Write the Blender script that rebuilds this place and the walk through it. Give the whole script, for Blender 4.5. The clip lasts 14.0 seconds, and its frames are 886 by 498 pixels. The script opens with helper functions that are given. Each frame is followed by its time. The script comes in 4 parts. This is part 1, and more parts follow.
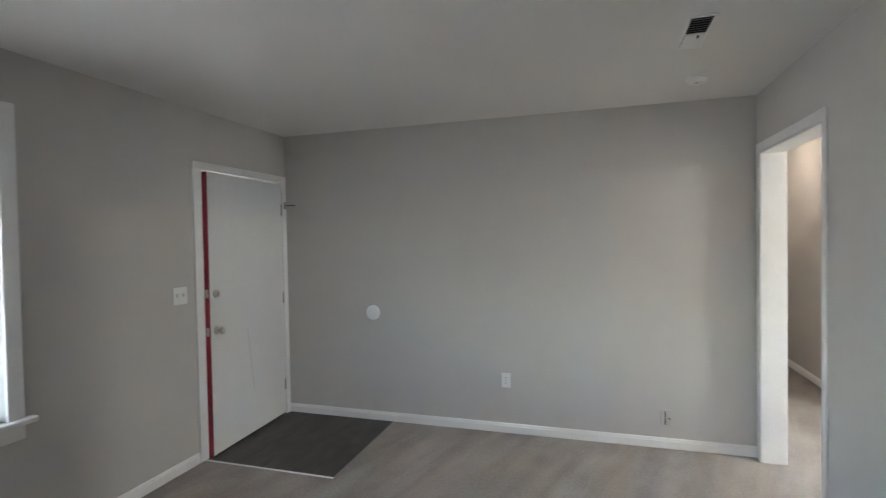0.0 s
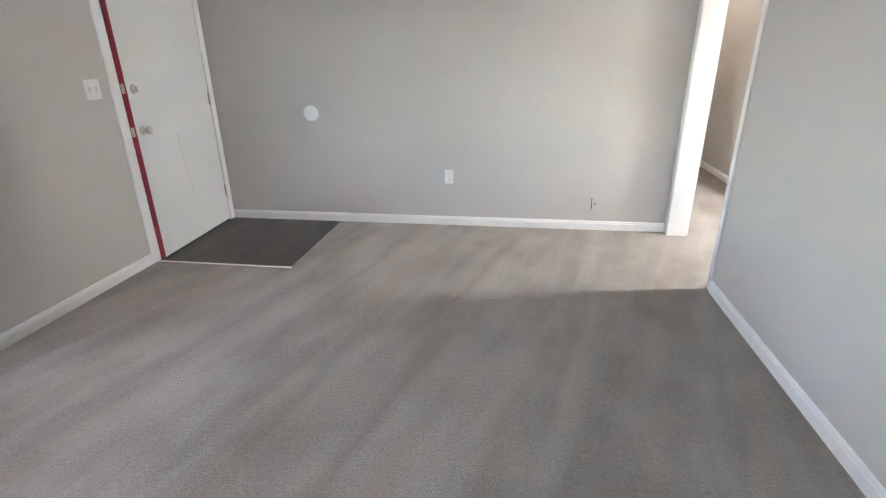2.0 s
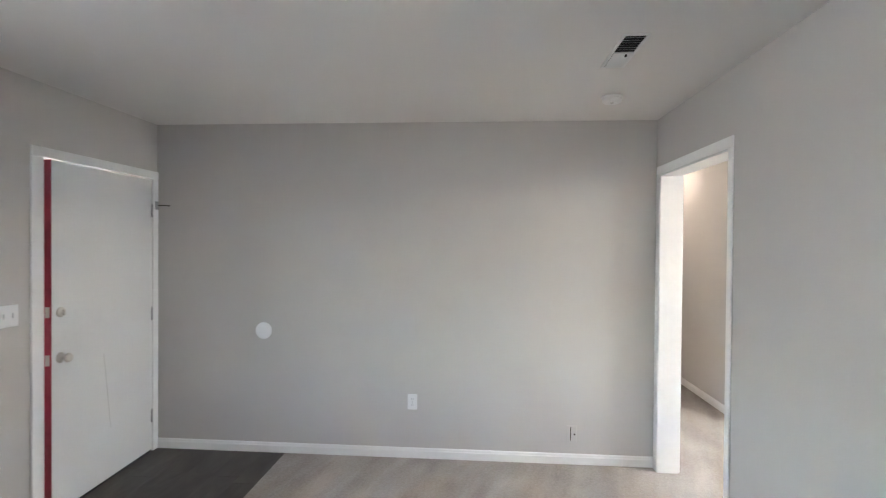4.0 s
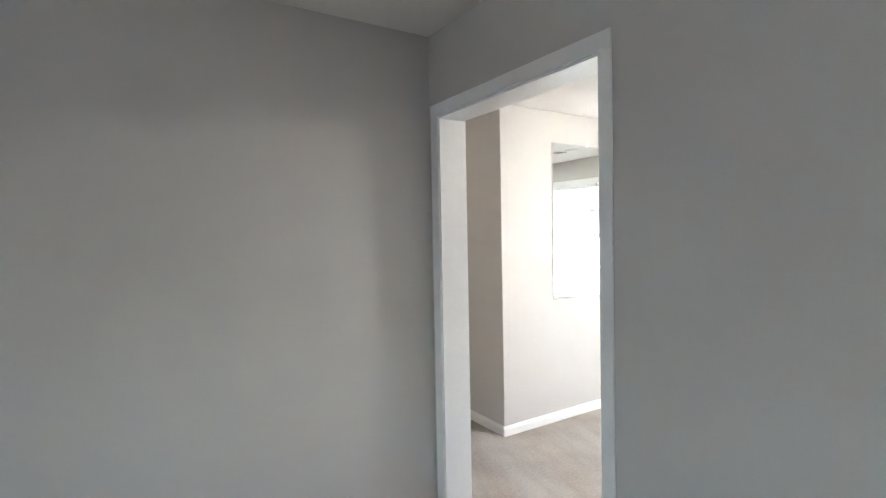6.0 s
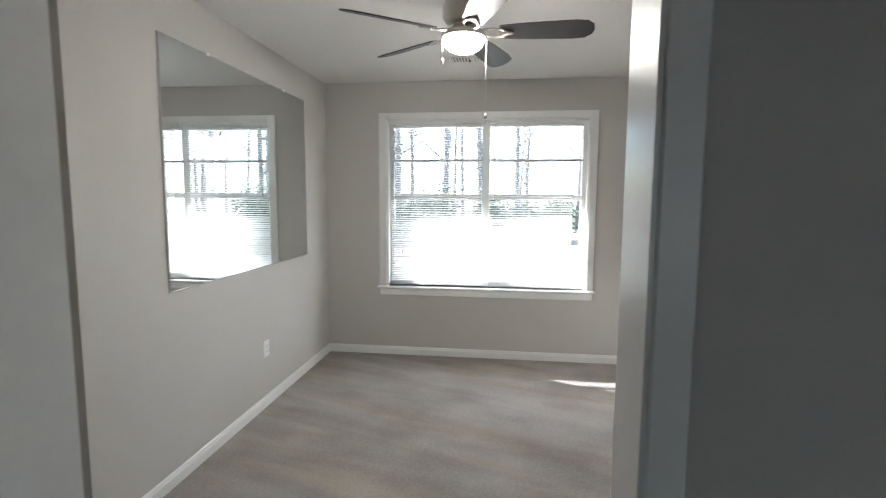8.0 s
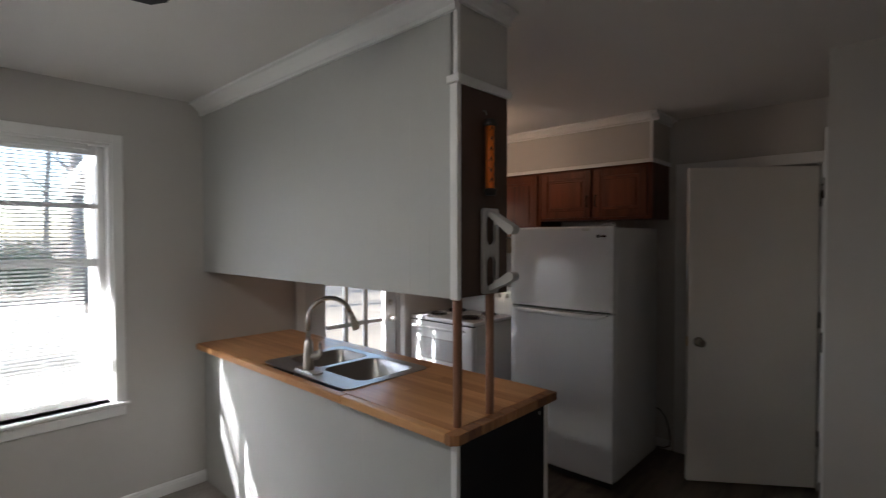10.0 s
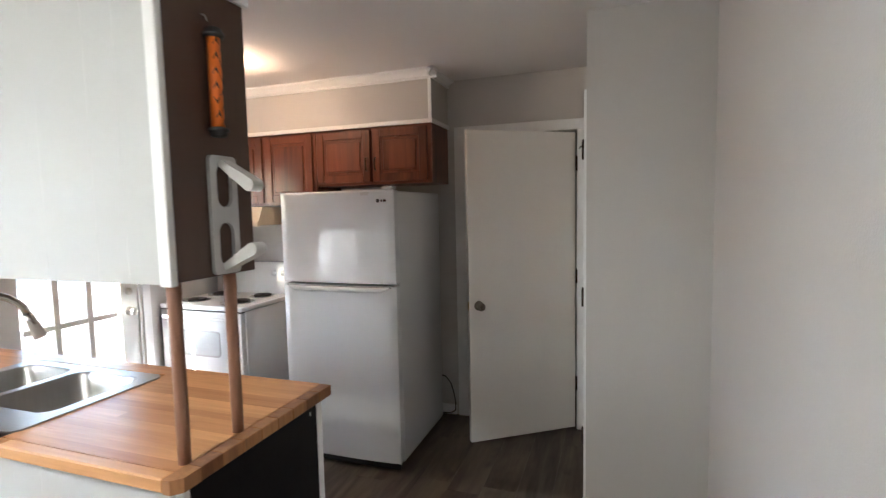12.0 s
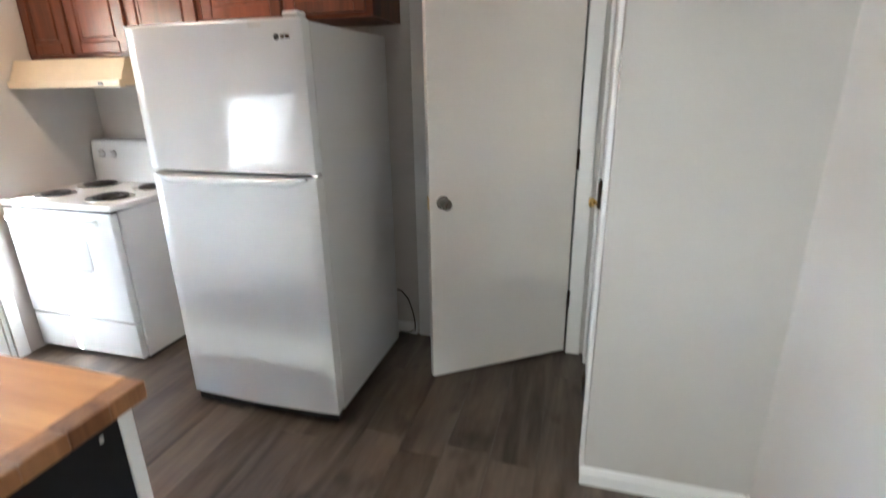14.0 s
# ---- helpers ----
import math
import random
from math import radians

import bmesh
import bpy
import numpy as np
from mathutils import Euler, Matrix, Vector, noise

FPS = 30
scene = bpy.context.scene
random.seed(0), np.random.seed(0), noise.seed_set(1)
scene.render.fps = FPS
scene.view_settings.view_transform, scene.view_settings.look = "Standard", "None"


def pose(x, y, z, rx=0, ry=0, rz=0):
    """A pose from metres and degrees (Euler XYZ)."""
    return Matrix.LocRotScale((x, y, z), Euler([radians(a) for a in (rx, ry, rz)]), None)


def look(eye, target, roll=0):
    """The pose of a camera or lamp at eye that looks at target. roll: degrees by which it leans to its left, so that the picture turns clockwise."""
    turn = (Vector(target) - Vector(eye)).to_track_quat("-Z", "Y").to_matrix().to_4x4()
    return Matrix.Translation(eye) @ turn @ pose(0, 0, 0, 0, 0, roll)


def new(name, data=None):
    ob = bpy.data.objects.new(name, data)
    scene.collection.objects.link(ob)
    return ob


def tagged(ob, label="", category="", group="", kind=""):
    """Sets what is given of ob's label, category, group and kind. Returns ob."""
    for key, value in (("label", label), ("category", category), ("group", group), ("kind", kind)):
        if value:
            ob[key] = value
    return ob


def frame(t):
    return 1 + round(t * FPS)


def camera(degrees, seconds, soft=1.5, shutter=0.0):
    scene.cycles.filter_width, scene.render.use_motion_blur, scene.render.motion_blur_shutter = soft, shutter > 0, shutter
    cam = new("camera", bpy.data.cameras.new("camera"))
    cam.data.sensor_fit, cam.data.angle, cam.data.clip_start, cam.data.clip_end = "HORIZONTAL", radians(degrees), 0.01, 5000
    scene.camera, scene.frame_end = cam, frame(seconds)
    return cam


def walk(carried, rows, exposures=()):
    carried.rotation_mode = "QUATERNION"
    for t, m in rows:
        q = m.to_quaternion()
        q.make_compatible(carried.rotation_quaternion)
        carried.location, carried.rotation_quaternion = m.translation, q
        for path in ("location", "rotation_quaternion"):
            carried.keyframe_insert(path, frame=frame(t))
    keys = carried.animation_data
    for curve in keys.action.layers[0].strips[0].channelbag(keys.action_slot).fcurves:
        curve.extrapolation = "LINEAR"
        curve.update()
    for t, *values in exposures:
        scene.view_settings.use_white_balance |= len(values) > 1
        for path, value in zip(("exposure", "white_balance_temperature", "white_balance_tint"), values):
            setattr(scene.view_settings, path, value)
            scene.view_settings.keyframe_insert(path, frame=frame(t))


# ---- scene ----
cam = camera(83.7, 14.0, soft=1.15, shutter=0.25)
PATH = [
    (0, (-1.041, -3.796, 1.523), (-1.628, -1.884, 1.478), -1.0),
    (0.5, (-1.024, -3.837, 1.526), (-1.342, -1.866, 1.421), -2.5),
    (1, (-1.131, -3.868, 1.463), (-1.408, -1.928, 1.062), -2.3),
    (1.5, (-1.144, -3.879, 1.364), (-1.412, -2.047, 0.608), -1.1),
    (2, (-1.154, -3.906, 1.337), (-1.444, -2.069, 0.602), -0.9),
    (2.2, (-1.156, -3.932, 1.375), (-1.497, -2.046, 0.803), -1.0),
    (4.3, (-1.263, -3.397, 1.568), (-1.291, -1.397, 1.546), 0.5),
    (4.5, (-1.286, -3.258, 1.55), (-1.167, -1.262, 1.524), 0.9),
    (5, (-1.345, -2.887, 1.531), (-0.904, -0.937, 1.513), 0.4),
    (5.5, (-1.29, -2.495, 1.485), (-0.545, -0.639, 1.462), -0.4),
    (6, (-1.225, -2.041, 1.506), (-0.159, -0.35, 1.443), -1.1),
    (6.5, (-1.18, -1.699, 1.466), (0.222, -0.273, 1.427), -1.6),
    (6.7, (-1.108, -1.524, 1.45), (0.431, -0.249, 1.371), -1.7),
    (7, (-0.973, -1.319, 1.4), (0.723, -0.262, 1.319), -1.0),
    (7.2, (-0.918, -1.206, 1.395), (0.866, -0.31, 1.27), -0.6),
    (9.3, (0.104, -0.584, 1.541), (1.927, -1.399, 1.445), -0.1),
    (9.5, (0.213, -0.65, 1.544), (1.947, -1.644, 1.467), -0.0),
    (10, (0.431, -0.744, 1.581), (1.789, -2.212, 1.536), -0.1),
    (10.5, (0.545, -0.735, 1.61), (1.465, -2.51, 1.552), -0.7),
    (11, (0.586, -0.746, 1.595), (1.342, -2.596, 1.504), -0.8),
    (11.5, (0.625, -0.835, 1.564), (1.345, -2.698, 1.458), -0.9),
    (12, (0.556, -1.139, 1.537), (1.209, -3.022, 1.375), -1.2),
    (12.5, (0.587, -1.389, 1.467), (1.078, -3.268, 0.988), -1.3),
    (13, (0.655, -1.543, 1.322), (0.940, -3.313, 0.435), -0.85),
    (13.2, (0.688, -1.620, 1.295), (0.935, -3.352, 0.320), -0.6),
    (13.5, (0.702, -1.748, 1.242), (0.986, -3.490, 0.301), -0.8),
    (14, (0.760, -2.045, 1.427), (1.288, -3.868, 0.794), -0.9),
]
EXPOSURE = [
    (0.0, 5.3, 5950, 10), (0.5, 5.75, 5950, 11), (1.0, 5.8, 5950, 11), (1.5, 6.05, 6050, 13), (2.2, 6.1, 6050, 13), (4.3, 5.8, 5950, 13), (5.0, 5.65, 5900, 13), (6.0, 5.1, 5800, 11), (7.0, 4.4, 5700, 8), (7.2, 4.3, 5700, 8),
    (9.3, 2.25, 5900, 12), (9.6, 2.25, 5900, 12), (10.0, 2.4, 5850, 12), (10.5, 3.9, 5850, 12), (11.0, 4.25, 5700, 9), (12.0, 4.4, 5700, 9), (12.5, 4.85, 5450, 6), (13.0, 5.05, 5450, 5), (13.5, 5.3, 5450, 5), (14.0, 5.2, 5450, 5),
]
walk(cam, [(t, look(eye, aim, roll)) for t, eye, aim, roll in PATH], EXPOSURE)

# ---- light ----
world = bpy.data.worlds.new("daylight")
scene.world = world
world.use_nodes = True
background = world.node_tree.nodes["Background"]
sky = world.node_tree.nodes.new("ShaderNodeTexSky")
sky.sky_type, sky.sun_disc = "NISHITA", False
sky.sun_elevation, sky.sun_rotation = radians(30), radians(23.6)
world.node_tree.links.new(sky.outputs[0], background.inputs[0])
background.inputs[1].default_value = 0.15

sun = new("sun", bpy.data.lights.new("sun", "SUN"))
sun.data.energy, sun.data.angle, sun.data.color = 5.0, radians(0.5), (1.0, 0.94, 0.86)
sun.matrix_world = look((0.4 * 20, 0.917 * 20, 11.5), (0, 0, 0))

# Lamp added in the front window, tilted down, to stand in for sky light.
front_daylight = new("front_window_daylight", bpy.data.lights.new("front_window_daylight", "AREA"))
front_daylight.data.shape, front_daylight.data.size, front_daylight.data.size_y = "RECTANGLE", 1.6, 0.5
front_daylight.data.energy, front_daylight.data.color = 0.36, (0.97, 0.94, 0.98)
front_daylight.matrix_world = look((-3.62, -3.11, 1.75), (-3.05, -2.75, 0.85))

# ---- materials ----


def tree(name):
    m = bpy.data.materials.new(name)
    m.use_nodes = True
    return m, m.node_tree.nodes, m.node_tree.links, m.node_tree.nodes["Principled BSDF"]


def surface(name, colour, rough=0.5, metal=0.0, vary=0.06, scale=3.0, fine=60.0, bump=0.05, stretch=(1, 1, 1), per_object=0.0, spec=0.5, coat=0.0):
    """Paint, plastic, metal: two scales of mottling, fine relief, uneven gloss."""
    m, nodes, links, b = tree(name)
    tc = nodes.new("ShaderNodeTexCoord")
    mp = nodes.new("ShaderNodeMapping")
    mp.inputs["Scale"].default_value = stretch
    links.new(tc.outputs["Object"], mp.inputs[0])
    big, small = nodes.new("ShaderNodeTexNoise"), nodes.new("ShaderNodeTexNoise")
    big.inputs["Scale"].default_value, small.inputs["Scale"].default_value = scale, fine
    big.inputs["Detail"].default_value, small.inputs["Detail"].default_value = 5, 3
    for n in (big, small):
        links.new(mp.outputs[0], n.inputs["Vector"])
    both = nodes.new("ShaderNodeMath")
    both.operation = "MULTIPLY_ADD"
    links.new(small.outputs[0], both.inputs[0])
    both.inputs[1].default_value = 0.4
    links.new(big.outputs[0], both.inputs[2])
    value = both.outputs[0]
    if per_object:
        info = nodes.new("ShaderNodeObjectInfo")
        add = nodes.new("ShaderNodeMath")
        add.operation = "MULTIPLY_ADD"
        links.new(info.outputs["Random"], add.inputs[0])
        add.inputs[1].default_value = per_object
        links.new(value, add.inputs[2])
        value = add.outputs[0]
    ramp = nodes.new("ShaderNodeMapRange")
    ramp.inputs[1].default_value, ramp.inputs[2].default_value = 0.35, 1.05 + per_object
    ramp.inputs[3].default_value, ramp.inputs[4].default_value = 1 - vary, 1 + vary
    links.new(value, ramp.inputs[0])
    mul = nodes.new("ShaderNodeVectorMath")
    mul.operation = "SCALE"
    mul.inputs[0].default_value = colour
    links.new(ramp.outputs[0], mul.inputs["Scale"])
    links.new(mul.outputs[0], b.inputs["Base Color"])
    rr = nodes.new("ShaderNodeMapRange")
    rr.inputs[1].default_value, rr.inputs[2].default_value = 0.3, 0.7
    rr.inputs[3].default_value, rr.inputs[4].default_value = max(rough - 0.07, 0.02), min(rough + 0.07, 1)
    links.new(big.outputs[0], rr.inputs[0])
    links.new(rr.outputs[0], b.inputs["Roughness"])
    b.inputs["Metallic"].default_value = metal
    b.inputs["Specular IOR Level"].default_value = spec
    b.inputs["Coat Weight"].default_value = coat
    if bump:
        bp = nodes.new("ShaderNodeBump")
        bp.inputs["Strength"].default_value, bp.inputs["Distance"].default_value = bump, 0.01
        links.new(small.outputs[0], bp.inputs["Height"])
        links.new(bp.outputs[0], b.inputs["Normal"])
    return m


def wood(name, dark, light, rough=0.4, along="x", grain=14.0, spread=0.5, bump=0.06, knots=False, length=0.07, warp=0.6):
    """Grain that runs along one axis, with a tone of its own for each piece."""
    m, nodes, links, b = tree(name)
    tc, info = nodes.new("ShaderNodeTexCoord"), nodes.new("ShaderNodeObjectInfo")
    shift = nodes.new("ShaderNodeVectorMath")
    shift.operation = "MULTIPLY_ADD"
    links.new(info.outputs["Random"], shift.inputs[0])
    shift.inputs[1].default_value = (37, 53, 19)
    links.new(tc.outputs["Object"], shift.inputs[2])
    mp = nodes.new("ShaderNodeMapping")
    s = [grain] * 3
    s["xyz".index(along)] = grain * length
    mp.inputs["Scale"].default_value = s
    links.new(shift.outputs[0], mp.inputs[0])
    n1, n2 = nodes.new("ShaderNodeTexNoise"), nodes.new("ShaderNodeTexNoise")
    n1.inputs["Scale"].default_value, n1.inputs["Detail"].default_value, n1.inputs["Distortion"].default_value = 1.0, 8, warp
    n2.inputs["Scale"].default_value, n2.inputs["Detail"].default_value = 6.0, 4
    for n in (n1, n2):
        links.new(mp.outputs[0], n.inputs["Vector"])
    mix = nodes.new("ShaderNodeMath")
    mix.operation = "MULTIPLY_ADD"
    links.new(n2.outputs[0], mix.inputs[0])
    mix.inputs[1].default_value = 0.35
    links.new(n1.outputs[0], mix.inputs[2])
    own = nodes.new("ShaderNodeMath")
    own.operation = "MULTIPLY_ADD"
    links.new(info.outputs["Random"], own.inputs[0])
    own.inputs[1].default_value = spread
    links.new(mix.outputs[0], own.inputs[2])
    value = own.outputs[0]
    ramp = nodes.new("ShaderNodeValToRGB")
    ramp.color_ramp.elements[0].position, ramp.color_ramp.elements[1].position = 0.42, 1.0 + 0 * spread
    ramp.color_ramp.elements[0].color, ramp.color_ramp.elements[1].color = (*dark, 1), (*light, 1)
    scaled = nodes.new("ShaderNodeMath")
    scaled.operation = "MULTIPLY"
    links.new(value, scaled.inputs[0])
    scaled.inputs[1].default_value = 1 / (1 + 0.55 * spread)
    links.new(scaled.outputs[0], ramp.inputs[0])
    colour = ramp.outputs[0]
    if knots:
        kn = nodes.new("ShaderNodeTexNoise")
        kn.inputs["Scale"].default_value, kn.inputs["Detail"].default_value = 9.0, 2
        km = nodes.new("ShaderNodeMapping")
        ks = [1.0, 1.0, 1.0]
        ks["xyz".index(along)] = 0.45
        km.inputs["Scale"].default_value = ks
        links.new(shift.outputs[0], km.inputs[0])
        links.new(km.outputs[0], kn.inputs["Vector"])
        kr = nodes.new("ShaderNodeMapRange")
        kr.inputs[1].default_value, kr.inputs[2].default_value = 0.58, 0.74
        kr.inputs[3].default_value, kr.inputs[4].default_value = 1.0, 0.45
        links.new(kn.outputs[0], kr.inputs[0])
        km2 = nodes.new("ShaderNodeVectorMath")
        km2.operation = "SCALE"
        links.new(colour, km2.inputs[0])
        links.new(kr.outputs[0], km2.inputs["Scale"])
        colour = km2.outputs[0]
    links.new(colour, b.inputs["Base Color"])
    b.inputs["Roughness"].default_value = rough
    bp = nodes.new("ShaderNodeBump")
    bp.inputs["Strength"].default_value, bp.inputs["Distance"].default_value = bump, 0.004
    links.new(mix.outputs[0], bp.inputs["Height"])
    links.new(bp.outputs[0], b.inputs["Normal"])
    return m


def carpet_material():
    """Cut-pile carpet: fine pile relief, nap lying in broad brushed tracks, a few worn stains."""
    m, nodes, links, b = tree("carpet")
    tc = nodes.new("ShaderNodeTexCoord")
    pile = nodes.new("ShaderNodeTexNoise")
    pile.inputs["Scale"].default_value, pile.inputs["Detail"].default_value = 190, 2
    tuft = nodes.new("ShaderNodeTexNoise")
    tuft.inputs["Scale"].default_value, tuft.inputs["Detail"].default_value = 55, 4
    mp = nodes.new("ShaderNodeMapping")
    mp.vector_type = "TEXTURE"
    mp.inputs["Rotation"].default_value = (0, 0, radians(-17))
    mp.inputs["Scale"].default_value = (0.22, 1.15, 1)
    track = nodes.new("ShaderNodeTexNoise")
    track.inputs["Scale"].default_value, track.inputs["Detail"].default_value, track.inputs["Distortion"].default_value = 1.15, 5, 0.45
    stain = nodes.new("ShaderNodeTexNoise")
    stain.inputs["Scale"].default_value, stain.inputs["Detail"].default_value = 2.1, 4
    for n in (pile, tuft, stain):
        links.new(tc.outputs["Object"], n.inputs["Vector"])
    links.new(tc.outputs["Object"], mp.inputs[0])
    links.new(mp.outputs[0], track.inputs["Vector"])
    acc = None
    for n, w in ((pile, 0.34), (tuft, 0.36), (track, 0.62), (stain, 0.55)):
        a = nodes.new("ShaderNodeMath")
        a.operation = "MULTIPLY_ADD"
        links.new(n.outputs[0], a.inputs[0])
        a.inputs[1].default_value = w
        a.inputs[2].default_value = 0.0
        if acc:
            links.new(acc, a.inputs[2])
        acc = a.outputs[0]
    ramp = nodes.new("ShaderNodeValToRGB")
    ramp.color_ramp.elements[0].position, ramp.color_ramp.elements[1].position = 0.39, 0.61
    ramp.color_ramp.elements[0].color, ramp.color_ramp.elements[1].color = (0.285, 0.264, 0.247, 1), (0.475, 0.447, 0.425, 1)
    half = nodes.new("ShaderNodeMath")
    half.operation = "MULTIPLY"
    half.inputs[1].default_value = 0.545
    links.new(acc, half.inputs[0])
    links.new(half.outputs[0], ramp.inputs[0])
    patch = nodes.new("ShaderNodeTexNoise")
    patch.inputs["Scale"].default_value, patch.inputs["Detail"].default_value, patch.inputs["Distortion"].default_value = 0.75, 3, 0.8
    links.new(mp.outputs[0], patch.inputs["Vector"])
    soil = nodes.new("ShaderNodeMapRange")
    soil.inputs[1].default_value, soil.inputs[2].default_value = 0.45, 0.68
    links.new(patch.outputs[0], soil.inputs[0])
    tan = nodes.new("ShaderNodeMix")
    tan.data_type, tan.blend_type = "RGBA", "MULTIPLY"
    tan.inputs[7].default_value = (0.99, 0.94, 0.87, 1)
    links.new(soil.outputs[0], tan.inputs[0])
    links.new(ramp.outputs[0], tan.inputs[6])
    links.new(tan.outputs[2], b.inputs["Base Color"])
    b.inputs["Roughness"].default_value = 1.0
    b.inputs["Specular IOR Level"].default_value = 0.1
    b.inputs["Sheen Weight"].default_value = 0.0
    bp = nodes.new("ShaderNodeBump")
    bp.inputs["Strength"].default_value, bp.inputs["Distance"].default_value = 0.6, 0.02
    hs = nodes.new("ShaderNodeMath")
    hs.operation = "ADD"
    links.new(pile.outputs[0], hs.inputs[0])
    links.new(tuft.outputs[0], hs.inputs[1])
    links.new(hs.outputs[0], bp.inputs["Height"])
    links.new(bp.outputs[0], b.inputs["Normal"])
    return m


def glass_material(name, tint=(1, 1, 1), rough=0.0):
    m, nodes, links, b = tree(name)
    b.inputs["Base Color"].default_value = (*tint, 1)
    b.inputs["Transmission Weight"].default_value = 1.0
    b.inputs["Roughness"].default_value = rough
    b.inputs["IOR"].default_value = 1.45
    return m


def glow(name, colour, strength):
    m, nodes, links, b = tree(name)
    b.inputs["Base Color"].default_value = (0.8, 0.78, 0.74, 1)
    b.inputs["Emission Color"].default_value = (*colour, 1)
    b.inputs["Emission Strength"].default_value = strength
    return m


WALL = surface("greige_wall_paint", (0.56, 0.54, 0.515), 0.75, vary=0.035, scale=1.2, fine=160, bump=0.10, spec=0.3)
CEIL = surface("ceiling_paint", (0.77, 0.75, 0.725), 0.9, vary=0.03, scale=0.9, fine=120, bump=0.12, spec=0.2)
TRIM = surface("white_trim_paint", (0.82, 0.82, 0.81), 0.38, vary=0.04, scale=5, fine=40, bump=0.03)
DOORP = surface("white_door_paint", (0.72, 0.72, 0.71), 0.45, vary=0.04, scale=2.5, fine=50, bump=0.03)
CREAM = surface("off_white_door_paint", (0.77, 0.745, 0.70), 0.5, vary=0.04, scale=2.0, fine=50, bump=0.03)
RED = surface("dark_red_paint", (0.30, 0.020, 0.040), 0.4, vary=0.45, scale=9, fine=45, bump=0.15, stretch=(1, 1, 0.5))
PANEL = surface("grey_white_panel_paint", (0.47, 0.475, 0.462), 0.5, vary=0.03, scale=1.5, fine=70, bump=0.04)
BLACKP = surface("black_laminate", (0.009, 0.009, 0.012), 0.5, vary=0.3, scale=5, fine=60, bump=0.02, spec=0.2)
TARNISH = surface("tarnished_steel", (0.22, 0.20, 0.17), 0.28, 1.0, vary=0.2, scale=30, bump=0.0)
HBULB = glow("added_hall_lamp_glass", (1.0, 0.80, 0.62), 1.3)
BROWNP = surface("dark_brown_laminate", (0.085, 0.048, 0.034), 0.45, vary=0.12, scale=4, fine=60, bump=0.03, stretch=(1, 1, 0.15))
CHROME = surface("chrome", (0.72, 0.71, 0.69), 0.16, 1.0, vary=0.04, bump=0.0)
STEEL = surface("brushed_steel", (0.40, 0.40, 0.395), 0.36, 1.0, vary=0.08, scale=8, fine=90, bump=0.03, stretch=(1, 14, 1))
NICKEL = surface("brushed_nickel", (0.60, 0.57, 0.52), 0.3, 1.0, vary=0.05, bump=0.02)
BRASS = surface("brass", (0.62, 0.45, 0.18), 0.28, 1.0, vary=0.08, bump=0.0)
BRONZE = surface("dark_bronze", (0.045, 0.032, 0.024), 0.4, 0.8, vary=0.1, bump=0.0)
APPL = surface("white_appliance_enamel", (0.70, 0.712, 0.715), 0.06, vary=0.02, scale=3, fine=90, bump=0.0, spec=0.4)
APPLS = surface("textured_appliance_side", (0.60, 0.61, 0.61), 0.45, vary=0.03, scale=3, fine=260, bump=0.10)
GREYP = surface("grey_white_plastic", (0.58, 0.575, 0.555), 0.45, vary=0.06, scale=6, fine=60, bump=0.03)
PLATE = surface("white_plastic", (0.80, 0.80, 0.79), 0.35, vary=0.03, bump=0.01)
DARKP = surface("dark_plastic", (0.02, 0.02, 0.02), 0.5, vary=0.2, bump=0.02)
COIL = surface("burner_coil", (0.03, 0.027, 0.026), 0.55, 0.3, vary=0.3, scale=20, bump=0.05)
ORANGE = surface("orange_print", (0.78, 0.17, 0.015), 0.45, vary=0.06, scale=9, bump=0.02)
HOODM = surface("cream_enamel", (0.66, 0.56, 0.40), 0.35, vary=0.08, scale=6, fine=50, bump=0.02)
BLIND = surface("white_vinyl_slat", (0.78, 0.78, 0.77), 0.4, vary=0.05, bump=0.01)
bn = BLIND.node_tree.nodes
thin = bn.new("ShaderNodeBsdfTranslucent")
thin.inputs[0].default_value = (0.9, 0.9, 0.88, 1)
blend = bn.new("ShaderNodeMixShader")
blend.inputs[0].default_value = 0.55
BLIND.node_tree.links.new(bn["Principled BSDF"].outputs[0], blend.inputs[1])
BLIND.node_tree.links.new(thin.outputs[0], blend.inputs[2])
BLIND.node_tree.links.new(blend.outputs[0], bn["Material Output"].inputs[0])
FANBLADE = surface("dark_blade_finish", (0.032, 0.030, 0.032), 0.5, vary=0.25, scale=6, fine=40, bump=0.04, stretch=(0.3, 3, 1))
MIRROR = surface("mirror_silver", (0.80, 0.84, 0.84), 0.02, 1.0, vary=0.01, bump=0.0)
MIRROR.node_tree.nodes["Principled BSDF"].inputs["Roughness"].default_value = 0.0
for link in list(MIRROR.node_tree.nodes["Principled BSDF"].inputs["Roughness"].links):
    MIRROR.node_tree.links.remove(link)
GLASS = glass_material("window_glass")
# Pale base colour stands in for bright outdoor reflections in the glass.
OVENGLASS = surface("oven_window_glass", (0.50, 0.52, 0.53), 0.05, vary=0.1, bump=0.0, coat=0.5)
CARPET = carpet_material()
PLANK = wood("vinyl_plank", (0.026, 0.019, 0.0145), (0.185, 0.141, 0.108), 0.45, "y", 6.5, 0.16, 0.06, knots=True, length=0.14, warp=1.5)
ENTRY = wood("worn_entry_vinyl", (0.052, 0.047, 0.042), (0.112, 0.101, 0.090), 0.5, "y", 5.0, 0.10, 0.03, length=0.35, warp=1.2)
BLOCK = wood("butcher_block", (0.42, 0.178, 0.060), (0.72, 0.40, 0.175), 0.33, "x", 16.0, 0.45, 0.03)
